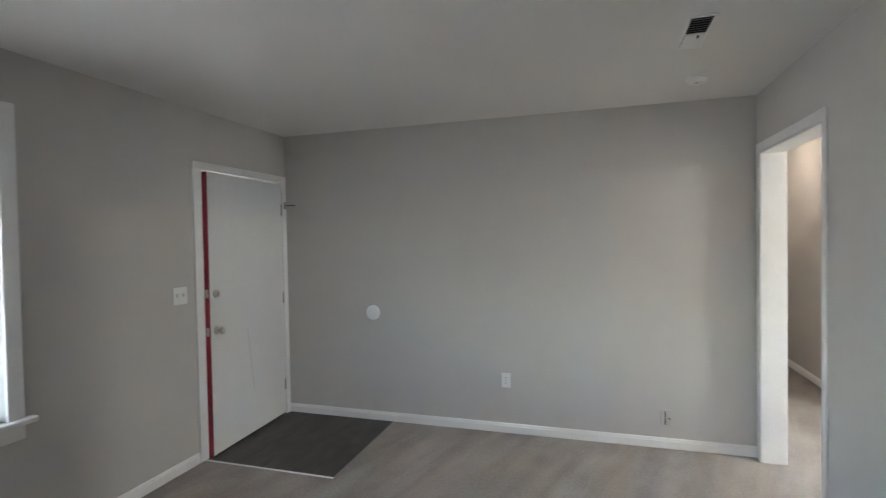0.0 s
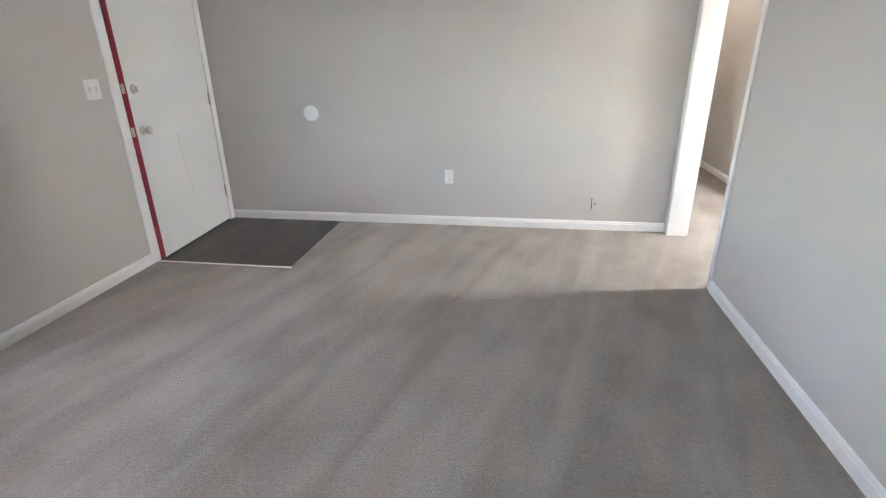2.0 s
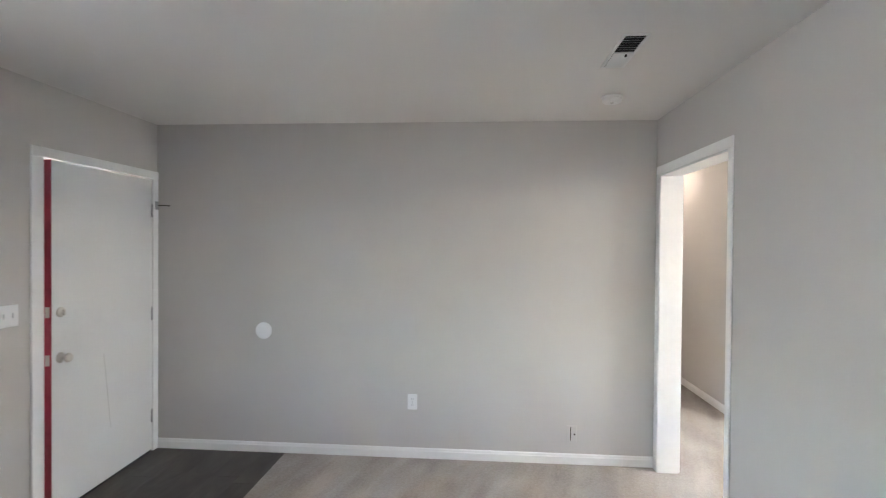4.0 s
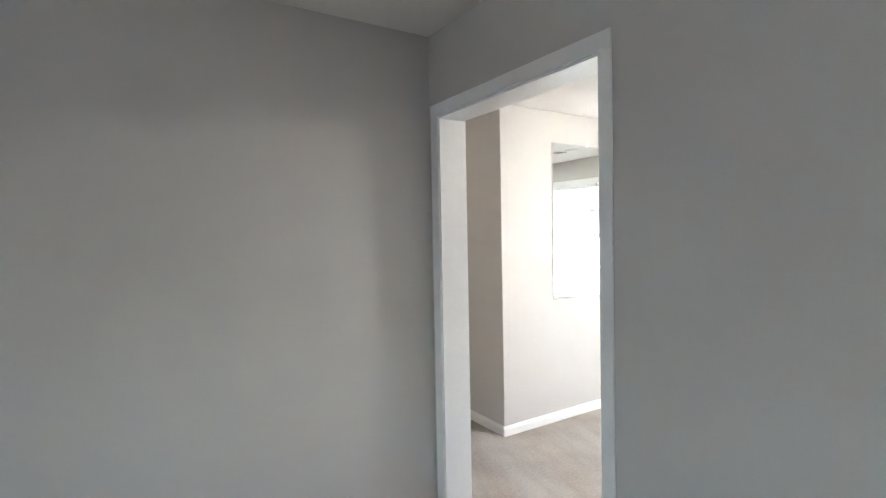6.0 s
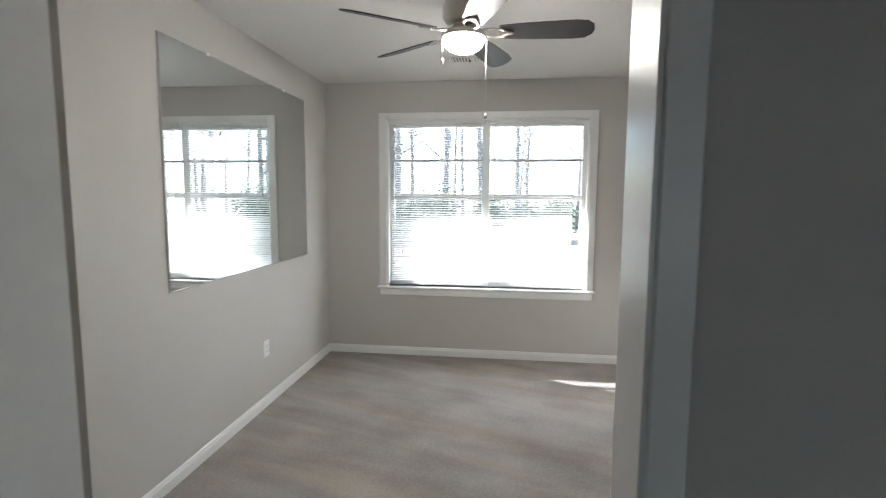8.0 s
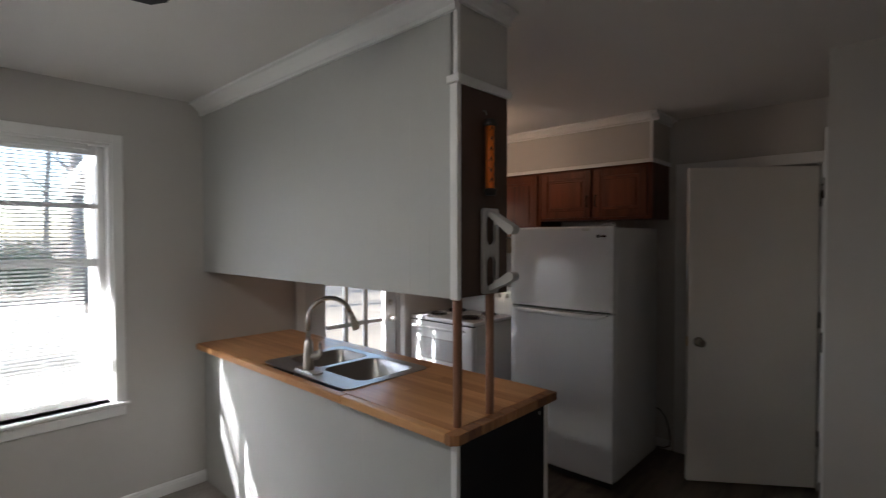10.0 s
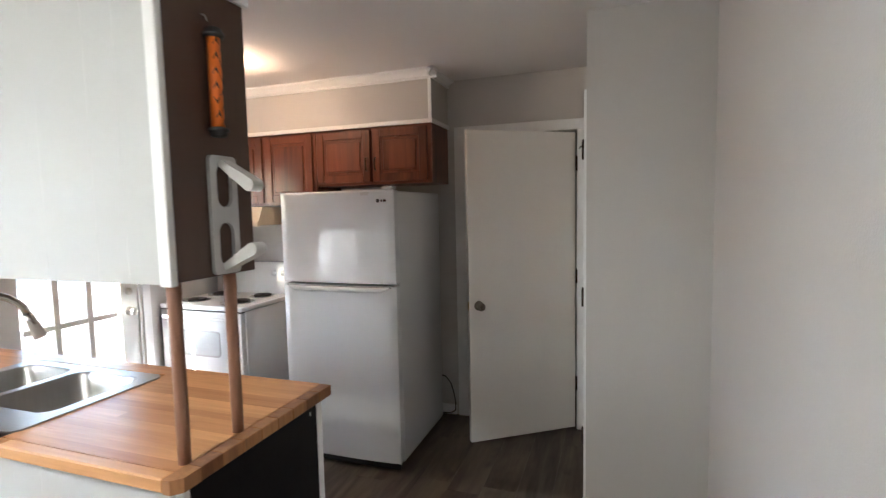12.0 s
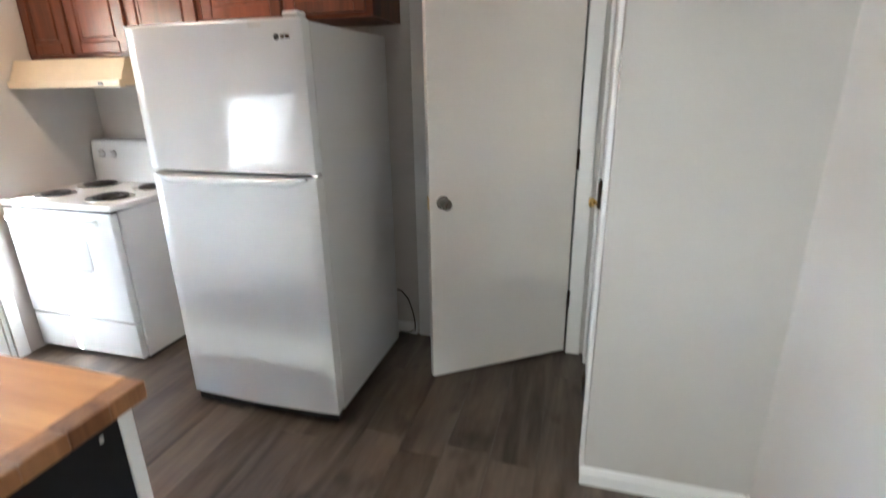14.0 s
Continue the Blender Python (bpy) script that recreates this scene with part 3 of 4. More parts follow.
ya, yb = -3.585, -2.975
part("stile", boxed(XD0, XD1, -3.713, ya, 0.012, 2.035, 0.003), DOORP, d)
part("stile", boxed(XD0, XD1, yb, -2.787, 0.012, 2.035, 0.003), DOORP, d)
part("bottom_rail", boxed(XD0, XD1, ya, yb, 0.012, 0.515, 0.003), DOORP, d)
part("top_rail", boxed(XD0, XD1, ya, yb, 1.915, 2.035, 0.003), DOORP, d)
ys = [ya + (yb - ya) * k / 3 for k in range(4)]
zs = [0.515 + 0.35 * k for k in range(5)]
for y in ys[1:3]:
    part("muntin", boxed(XD0 + 0.004, XD1 - 0.004, y - 0.018, y + 0.018, 0.515, 1.915, 0.003), DOORP, d)
for z in zs[1:4]:
    for a, b in zip(ys, ys[1:]):
        part("muntin", boxed(XD0 + 0.005, XD1 - 0.005, a + 0.018, b - 0.018, z - 0.017, z + 0.017, 0.003), DOORP, d)
for a, b in zip(ys, ys[1:]):
    for z0, z1 in zip(zs, zs[1:]):
        p = part("pane", boxed(XD0 + 0.019, XD0 + 0.023, a, b, z0, z1), GLASS, d)
        p.visible_shadow = False
e = thing("door_knob_set", (XD0, -3.648, 0.87), "nickel knob and thumb turn on the kitchen door", "door knob")
knob(e, (0, 0, 0), (-1, 0, 0), NICKEL)
part("deadbolt", lathed([(0.026, 0), (0.026, 0.008), (0.008, 0.012), (0.008, 0.024)], pose(0, 0, 0.14, 0, -90, 0), 16), NICKEL, e, local=True)

# ---- pantry door and closet door ----
trim(0.718, 0.792, YB + 0.001, YB + 0.016, 0, 2.042, label="white pantry door casing")
trim(1.563, 1.640, YB + 0.001, YB + 0.016, 0, 2.042, label="white pantry door casing")
trim(0.718, 1.640, YB + 0.001, YB + 0.017, 2.042, 2.112, label="white pantry door casing")
trim(0.78, 0.792, YB - 0.12, YB, 0, 2.035, 0.001, label="white pantry door jamb")
trim(1.563, 1.575, YB - 0.12, YB, 0, 2.035, 0.001, label="white pantry door jamb")
d = thing("door_3", (0.797, YB + 0.012, 0), "off-white flush pantry door standing ajar", "door", kind="structure", turn=35.0)
part("leaf", boxed(0.004, 0.762, -0.036, 0.0, 0.018, 2.022, 0.002), CREAM, d, local=True)
knob(d, (0.698, 0.0, 0.915), (0, 1, 0), TARNISH, label="tarnished steel door knob")
part("latch_plate", boxed(0.7615, 0.7635, -0.03, -0.006, 0.885, 0.945), BRASS, d, local=True)
for z in (0.28, 1.02, 1.77):
    hinge(d, 0.0, 0.006, z)
trim(0.683, 0.698, -3.748, -3.690, 0, 2.10, label="white closet door casing")
trim(0.683, 0.698, -4.535, -4.468, 0, 2.10, label="white closet door casing")
trim(0.683, 0.699, -4.468, -3.748, 2.043, 2.10, label="white closet door casing")
d = thing("door_4", (0.68, -3.75, 0), "white flush closet door, closed", "door", kind="structure")
part("leaf", boxed(0.646, 0.681, -4.466, -3.752, 0.012, 2.038, 0.002), DOORP, d)
for z in (0.28, 1.02, 1.77):
    hinge(d, 0.026, -0.006, z)
knob(d, (0.001, -0.62, 0.90), (1, 0, 0), BRASS, r=0.024, reach=0.05, label="small brass knob")
part("hook_latch", tubed([(0.018, -0.02, 1.84), (0.035, -0.04, 1.84), (0.05, -0.10, 1.838)], 0.004, 6), BRONZE, d, local=True)

# ---- peninsula: upper part ----
XE = 1.558
structure("soffit_peninsula", boxed(XE + 0.004, XW, -2.335, YP - 0.014, 2.128, H), WALL, "greige painted soffit over the peninsula")
crown((XE, YP), (XW, YP), (0, 1), H)
crown((XE, YP + 0.0), (XE, -2.335), (-1, 0), H, 0.05)
c = thing("peninsula_wall_cabinet", (2.65, -2.19, 1.367), "grey-white panelled cabinet hanging over the peninsula counter", "cabinet")
seams = [XE + 0.034, 1.697, 1.80, 1.99, 2.62, 3.2, XW - 0.001]
for a, b in zip(seams, seams[1:]):
    part("front_panel", boxed(a + 0.0003, b - 0.0003, YP - 0.013, YP, 1.367, H - 0.06), PANEL, c)
part("corner_trim", boxed(XE - 0.004, XE + 0.033, YP - 0.014, YP + 0.008, 1.362, 2.117, 0.004, 2), TRIM, c)
part("corner_trim", boxed(XE - 0.001, XE + 0.018, YP - 0.014, YP + 0.006, 2.149, H - 0.045, 0.003), TRIM, c)
part("end_panel", boxed(XE + 0.0, XE + 0.012, -2.330, YP - 0.015, 1.370, 2.120, 0.001), BROWNP, c, "dark brown laminate end panel")
part("body", boxed(XE + 0.013, XW, -2.318, YP - 0.015, 1.372, 2.125), BROWNP, c)
for k in range(5):
    a = XE + 0.02 + k * 0.434
    part("door", boxed(a, a + 0.428, -2.336, -2.319, 1.38, 2.11, 0.004), CABWOOD, c)
t = structure("trim", boxed(XE - 0.014, XE + 0.004, -2.345, YP + 0.014, 2.116, 2.148, 0.004), TRIM, "white ledge trim under the soffit end")
structure("trim", boxed(XE + 0.004, XE + 0.045, YP - 0.012, YP + 0.013, 2.118, 2.146, 0.003), TRIM, "white ledge trim stub at the soffit corner")

# ---- peninsula: base, counter, sink ----
c = thing("peninsula_base_cabinet", (2.65, -2.35, 0), "grey-white panelled base cabinet with a black end", "cabinet")
for a, b in zip((1.575, 1.66, 2.10, 2.85, 3.45), (1.66, 2.10, 2.85, 3.45, XW - 0.001)):
    part("front_panel", boxed(a + 0.0003, b - 0.0003, YP - 0.014, YP - 0.002, 0.0, 0.868), PANEL, c)
part("corner_trim", boxed(1.562, 1.592, YP - 0.016, YP + 0.004, 0.0, 0.868, 0.004, 2), TRIM, c)
part("end_panel", prism(bmesh.new(), [(1.570, YP - 0.017, 0.0), (1.570, -2.558, 0.0), (1.570, -2.558, 0.095), (1.570, -2.625, 0.095), (1.570, -2.625, 0.867), (1.570, YP - 0.017, 0.867)], (0.014, 0, 0)), BLACKP, c, "black laminate end panel")
part("body", boxed(1.585, XW, -2.60, YP - 0.015, 0.09, 0.66), BLACKP, c)
part("face_frame", boxed(1.566, 1.602, -2.656, -2.626, 0.095, 0.868, 0.003), TRIM, c, "white painted face-frame stile")
part("toe_kick", boxed(1.60, XW, -2.575, -2.56, 0.0, 0.09), TRIM, c)
for k in range(4):
    a = 1.606 + k * 0.534
    part("door", boxed(a, a + 0.526, -2.640, -2.616, 0.11, 0.66, 0.004), TRIM, c)
    part("drawer_front", boxed(a, a + 0.526, -2.640, -2.616, 0.675, 0.855, 0.004), TRIM, c)
part("screw_cap", boxed(1.5685, 1.5705, -2.592, -2.584, 0.815, 0.829, 0.0008), GREYP, c)
part("shoe_strip", boxed(1.556, 1.5695, -2.556, YP - 0.018, 0.0, 0.022, 0.003), TRIM, c)

CX0, CX1, CY0, CY1, CZ0, CZ1 = 1.528, XW - 0.002, -2.664, -1.986, 0.869, 0.906
SX0, SX1, SY0, SY1 = 2.225, 2.965, -2.555, -2.055
ct = thing("worktop", (2.6, -2.32, CZ0), "oiled butcher block worktop with a clipped corner", "worktop")
rng = random.Random(4)
rows = 17
strip = (CY1 - CY0) / rows
for r in range(rows):
    y0 = CY0 + r * strip
    spans = [(CX0 + 0.046, CX1)]
    if y0 + strip > SY0 and y0 < SY1:
        spans = [(CX0 + 0.046, SX0), (SX1, CX1)]
    for a, b in spans:
        x = a
        while x < b - 1e-4:
            e = min(b, x + rng.uniform(0.35, 0.95))
            if b - e < 0.15:
                e = b
            front = r == rows - 1
            bm = boxed(x + 0.0002, e - 0.0002, y0 + 0.0002, y0 + strip - 0.0002, CZ0, CZ1, 0.0 if not front else 0.004)
            part("stave", bm, BLOCK, ct)
            x = e
for r in range(9):
    y0 = CY0 + r * (CY1 - CY0) / 9
    y1 = y0 + (CY1 - CY0) / 9
    if r == 8:
        bm = prism(bmesh.new(), [(CX0, y0, CZ0), (CX0, y1 - 0.022, CZ0), (CX0 + 0.022, y1, CZ0), (CX0 + 0.0455, y1, CZ0), (CX0 + 0.0455, y0, CZ0)], (0, 0, CZ1 - CZ0))
    else:
        bm = boxed(CX0, CX0 + 0.0455, y0 + 0.0003, y1 - 0.0003, CZ0, CZ1, 0.002)
    part("end_block", bm, BLOCKEND, ct)

s = thing("kitchen_sink", (2.595, -2.3, CZ1), "double-bowl stainless steel drop-in sink", "sink")
B1 = (2.635, 2.925, -2.52, -2.165)
B2 = (2.265, 2.600, -2.52, -2.165)
part("deck", plate(rounded(SX0 - 0.012, SX1 + 0.012, SY0 - 0.012, SY1 + 0.012, 0.04), [rounded(*B1, 0.055), rounded(*B2, 0.055)], Matrix.Translation((0, 0, CZ1)), 0.005), STEEL, s)
for b in (B1, B2):
    bm = bmesh.new()
    loops = []
    for inset, z in ((0, CZ1 + 0.005), (0.006, CZ1 - 0.004), (0.012, CZ1 - 0.15), (0.03, CZ1 - 0.172), (0.06, CZ1 - 0.178)):
        loops.append([bm.verts.new((x, y, z)) for x, y in rounded(b[0] + inset, b[1] - inset, b[2] + inset, b[3] - inset, 0.055)])
    for l0, l1 in zip(loops, loops[1:]):
        for i in range(len(l0)):
            f = bm.faces.new((l0[i], l0[(i + 1) % len(l0)], l1[(i + 1) % len(l0)], l1[i]))
            f.smooth = True
    bm.faces.new(loops[-1])
    bmesh.ops.recalc_face_normals(bm, faces=bm.faces[:])
    bmesh.ops.reverse_faces(bm, faces=bm.faces[:])
    bowl = part("bowl", bm, STEEL, s)
    part("drain", lathed([(0.042, 0), (0.042, 0.003), (0.03, 0.0035), (0.028, 0.001), (0.004, 0.001)], Matrix.Translation(((b[0] + b[1]) / 2, (b[2] + b[3]) / 2, CZ1 - 0.178)), 20), CHROME, bowl)
f = thing("kitchen_faucet", (2.615, -2.105, CZ1 + 0.005), "brushed nickel gooseneck kitchen faucet", "faucet")
zb = CZ1 + 0.005
part("base_plate", plate(rounded(2.515, 2.715, -2.135, -2.075, 0.028), [], Matrix.Translation((0, 0, zb)), 0.008), NICKEL, f)
part("body", lathed([(0.027, 0), (0.026, 0.02), (0.024, 0.10), (0.020, 0.14), (0.0125, 0.16)], Matrix.Translation((2.615, -2.105, zb + 0.008)), 20), NICKEL, f)
arc = [(2.615, -2.105, zb + 0.15), (2.615, -2.105, zb + 0.262)]
dirx, diry = -0.55, -0.835
for k in range(1, 12):
    a = math.pi * k / 11 * 0.93
    q = 0.106 * (1 - math.cos(a))
    arc.append((2.615 + dirx * q, -2.105 + diry * q, zb + 0.262 + 0.104 * math.sin(a)))
part("spout", tubed(arc, 0.0125, 14), NICKEL, f)
tip, before = Vector(arc[-1]), Vector(arc[-2])
dn = (tip - before).normalized()
part("spray_head", tubed([tip - dn * 0.004, tip + dn * 0.02, tip + dn * 0.06, tip + dn * 0.085, tip + dn * 0.09], 0.02, 16, [0.0135, 0.016, 0.020, 0.0215, 0.019]), NICKEL, f)
part("lever", tubed([(2.615, -2.105, zb + 0.075), (2.575, -2.13, zb + 0.075), (2.562, -2.138, zb + 0.085), (2.566, -2.14, zb + 0.15)], 0.01, 10, [0.018, 0.017, 0.011, 0.006]), NICKEL, f)

for y in (-2.066, -2.255):
    p = thing("wooden_dowel_post", (1.585, y, CZ1), "turned wooden dowel between worktop and wall cabinet", "post", "peninsula posts")
    part("post", lathed([(0.0155, 0), (0.0165, 0.1), (0.016, 0.33), (0.0175, 0.42), (0.0175, 1.367 - CZ1)], Matrix.Translation((1.585, y, CZ1)), 16), DOWEL, p)

# hung on the brown end panel
o = thing("hanging_tube_decoration", (XE, -2.188, 1.86), "orange tube with black caps and triangle print", "decoration")
part("tube", lathed([(0.017, 0), (0.017, 0.235)], Matrix.Translation((XE - 0.025, -2.188, 1.757)), 20), ORANGE, o)
part("cap", lathed([(0.015, 0), (0.021, 0.003), (0.021, 0.012), (0.026, 0.014), (0.026, 0.022), (0.018, 0.025)], Matrix.Translation((XE - 0.027, -2.188, 1.735)), 20), DARKP, o)
part("cap", lathed([(0.018, 0), (0.026, 0.003), (0.026, 0.011), (0.021, 0.013), (0.021, 0.022), (0.014, 0.026)], Matrix.Translation((XE - 0.027, -2.188, 1.986)), 20), DARKP, o)
part("hanging_nail", tubed([(XE, -2.178, 2.045), (XE - 0.012, -2.178, 2.042), (XE - 0.016, -2.180, 2.028)], 0.002, 6), GREYP, o)
rng = random.Random(7)
for k in range(12):
    a = radians(180 + (-34 if k % 2 else 24) + rng.uniform(-8, 8))
    z = 1.772 + k * 0.0185
    flip = 1 if rng.random() < 0.5 else -1
    outline = []
    for da, dz in ((-0.52, -0.008 * flip), (0.45, -0.006 * flip), (0.1, 0.011 * flip)):
        outline.append((XE - 0.025 + 0.0169 * math.cos(a + da), -2.188 + 0.0169 * math.sin(a + da), z + dz))
    part("printed_triangle", prism(bmesh.new(), outline, (0.0012 * math.cos(a), 0.0012 * math.sin(a), 0)), DARKP, o)

h = thing("paper_towel_holder", (XE, -2.213, 1.53), "folded grey-white plastic paper towel holder", "towel holder")
m = Matrix(((0, 0, -1, XE), (1, 0, 0, 0), (0, 1, 0, 0), (0, 0, 0, 1)))
part("back_plate", plate(rounded(-2.262, -2.166, 1.374, 1.690, 0.014), [rounded(-2.242, -2.188, 1.395, 1.512, 0.026), rounded(-2.242, -2.188, 1.553, 1.668, 0.026)], m, 0.011), GREYP, h)
for z, dz in ((1.672, -0.062), (1.392, 0.050)):
    root, tip = Vector((XE - 0.011, -2.236, z)), Vector((XE - 0.104, -2.236, z + dz))
    along = (tip - root).normalized()
    side = Vector((-along.z, 0, along.x))
    outline = [root + side * 0.009, root - side * 0.009]
    for k in range(9):
        a = math.pi * (k / 8 - 0.5)
        outline.append(tip + along * 0.017 * math.cos(a) + side * 0.017 * math.sin(a))
    part("arm", prism(bmesh.new(), outline, (0, 0.040, 0)), GREYP, h)

# ---- refrigerator ----
FX0, FX1, FY = 1.722, 2.478, -3.668
r = thing("refrigerator", (2.1, -4.05, 0), "white top-freezer refrigerator with glossy doors", "refrigerator")
part("body", boxed(FX0 + 0.004, FX1 - 0.004, -4.44, FY - 0.072, 0.035, 1.645, 0.006, 2), APPLS, r, "pebbled white side panels")
part("gasket", boxed(FX0 + 0.014, FX1 - 0.014, FY - 0.072, FY - 0.06, 0.06, 1.635), DARKP, r)


def bowed_door(z0, z1, bow=0.012, edge=0.012):
    """A fridge door whose front swells gently outwards, with softened top, bottom and side edges."""
    bm = bmesh.new()
    n = 16
    loops = []
    for z, inset in ((z0, edge * 0.8), (z0 + edge * 0.3, edge * 0.25), (z0 + edge, 0.0), (z0 + edge + 0.004, 0.0), (z1 - edge - 0.004, 0.0), (z1 - edge, 0.0), (z1 - edge * 0.3, edge * 0.25), (z1, edge * 0.8)):
        line = [bm.verts.new((FX0 + inset, FY - 0.062, z)), bm.verts.new((FX0, FY - edge, z))]
        for k in range(n + 1):
            u = k / n
            x = FX0 + edge * 0.35 + (FX1 - FX0 - edge * 0.7) * u
            soft = edge * 0.35 if k in (0, n) else 0.0
            line.append(bm.verts.new((x, FY - 0.004 - soft - inset + bow * (1 - (2 * u - 1) ** 2), z)))
        line += [bm.verts.new((FX1, FY - edge, z)), bm.verts.new((FX1 - inset, FY - 0.062, z))]
        loops.append(line)
    for l0, l1 in zip(loops, loops[1:]):
        for k in range(len(l0)):
            f = bm.faces.new((l0[k], l0[(k + 1) % len(l0)], l1[(k + 1) % len(l0)], l1[k]))
            f.smooth = 2 <= k < len(l0) - 3
    bm.faces.new(loops[0][::-1])
    bm.faces.new(loops[-1])
    bmesh.ops.recalc_face_normals(bm, faces=bm.faces[:])
    return bm


part("freezer_door", bowed_door(1.112, 1.652), APPL, r)
rd = part("fridge_door", bowed_door(0.048, 1.100), APPL, r)
# a curved pull lip under the freezer door, its ends swept up
bm = bmesh.new()
rings = []
for k in range(25):
    u = k / 24
    x = FX0 + 0.030 + (FX1 - FX0 - 0.060) * u
    end = min(u, 1 - u) * (FX1 - FX0 - 0.060)
    rise = max(0.0, 1 - end / 0.085) ** 2
    yf = FY - 0.004 + 0.012 * (1 - (2 * u - 1) ** 2)
    out = 0.024 * (1 - rise) + 0.003
    zb = 1.066 + 0.026 * rise
    rings.append([bm.verts.new(p) for p in ((x, yf - 0.003, zb + 0.006), (x, yf + out - 0.006, zb), (x, yf + out, zb + 0.006), (x, yf + out, 1.092), (x, yf + out - 0.004, 1.096), (x, yf - 0.003, 1.096))])
for r0, r1 in zip(rings, rings[1:]):
    for k in range(6):
        f = bm.faces.new((r0[k], r0[(k + 1) % 6], r1[(k + 1) % 6], r1[k]))
        f.smooth = True
bm.faces.new(rings[0])
bm.faces.new(rings[-1][::-1])
bmesh.ops.recalc_face_normals(bm, faces=bm.faces[:])
lip = part("handle", bm, APPL, rd, "glossy white pull lip with swept ends")
part("hinge_cover", boxed(FX0 + 0.01, FX0 + 0.075, FY - 0.07, FY - 0.012, 1.6525, 1.672, 0.006), APPLS, r)
part("hinge", boxed(FX0 - 0.003, FX0 + 0.02, FY - 0.05, FY - 0.02, 1.1005, 1.1115), STEEL, r)
part("base_grille", boxed(FX0 + 0.01, FX1 - 0.01, FY - 0.06, FY - 0.02, 0.006, 0.046, 0.003), DARKP, r)
for x in (FX0 + 0.05, FX1 - 0.05):
    part("foot", lathed([(0.018, 0), (0.02, 0.01), (0.012, 0.012), (0.012, 0.04)], Matrix.Translation((x, FY - 0.10, 0)), 12), DARKP, r)
    part("foot", lathed([(0.018, 0), (0.02, 0.01), (0.012, 0.012), (0.012, 0.04)], Matrix.Translation((x, -4.38, 0)), 12), DARKP, r)
part("badge", lathed([(0.011, 0), (0.011, 0.001), (0.009, 0.0014)], pose(FX0 + 0.095, FY + 0.0008, 1.590, -90, 0, 0), 18), DARKP, r)
part("badge_bar", boxed(FX0 + 0.045, FX0 + 0.061, FY - 0.003, FY + 0.002, 1.583, 1.597), TARNISH, r)
part("badge_bar", boxed(FX0 + 0.065, FX0 + 0.079, FY - 0.003, FY + 0.002, 1.583, 1.597), TARNISH, r)
part("sticker", boxed(FX0 + 0.15, FX0 + 0.20, FY - 0.002, FY + 0.0058, 1.622, 1.640), GREYP, r)
c = thing("power_cord", (1.66, -4.5, 0), "black refrigerator cord looping to the wall", "cord")
part("cable", tubed([(1.725, -4.43, 0.34), (1.70, -4.44, 0.33), (1.665, -4.45, 0.28), (1.645, -4.46, 0.20), (1.64, -4.48, 0.12), (1.655, -4.52, 0.05), (1.70, -4.54, 0.016), (1.76, -4.545, 0.010)], 0.0045, 8), DARKP, c)

# ---- stove ----
GX0, GX1, GY = 2.985, 3.722, -3.862
s = thing("electric_stove", (3.35, -4.2, 0), "white electric stove with four coil burners", "stove")
part("body", boxed(GX0, GX1, -4.515, GY - 0.045, 0.028, 0.848, 0.004), APPL, s)
part("plinth", boxed(GX0 + 0.02, GX1 - 0.02, -4.50, GY - 0.06, 0.0, 0.0285), DARKP, s)
part("cooktop", boxed(GX0 - 0.004, GX1 + 0.004, -4.515, GY - 0.002, 0.850, 0.884, 0.010, 3), APPL, s)
dr = part("oven_door", boxed(GX0 + 0.004, GX1 - 0.004, GY - 0.043, GY, 0.245, 0.842, 0.009, 2), APPL, s)
m = Matrix(((1, 0, 0, 0), (0, 0, -1, GY + 0.0025), (0, 1, 0, 0), (0, 0, 0, 1)))
part("window_trim", plate(rounded(3.178, 3.602, 0.515, 0.705, 0.03), [rounded(3.190, 3.590, 0.527, 0.693, 0.024)], m, 0.004), STEEL, dr)
part("window_glass", plate(rounded(3.188, 3.592, 0.525, 0.695, 0.024), [], Matrix.Translation((0, -0.0012, 0)) @ m, 0.0014), OVENGLASS, dr)
part("handle", boxed(GX0 + 0.06, GX1 - 0.06, GY + 0.022, GY + 0.040, 0.786, 0.808, 0.007, 2), APPL, dr)
for x in (GX0 + 0.09, GX1 - 0.11):
    part("handle_mount", boxed(x, x + 0.02, GY - 0.002, GY + 0.026, 0.789, 0.805, 0.002), APPL, dr)
# Black strip set into the gap to paint its shade.
part("shadow_gap", boxed(GX0 + 0.002, GX1 - 0.002, GY - 0.04, GY - 0.004, 0.8425, 0.8498), DARKP, s, "black strip painting the shaded gap under the cooktop")
part("drawer", boxed(GX0 + 0.004, GX1 - 0.004, GY - 0.043, GY - 0.003, 0.030, 0.234, 0.008, 2), APPL, s)
part("backguard", prism(bmesh.new(), [(GX0, -4.520, 0.884), (GX0, -4.430, 0.884), (GX0, -4.434, 0.985), (GX0, -4.446, 1.100), (GX0, -4.455, 1.122), (GX0, -4.472, 1.134), (GX0, -4.520, 1.136)], (GX1 - GX0, 0, 0)), APPL, s)
for x in (3.06, 3.15, 3.55, 3.64):
    kn = part("knob", lathed([(0.024, 0), (0.022, 0.012), (0.012, 0.016), (0.010, 0.026)], pose(x, -4.441, 1.050, -84, 0, 0), 16), APPL, s)
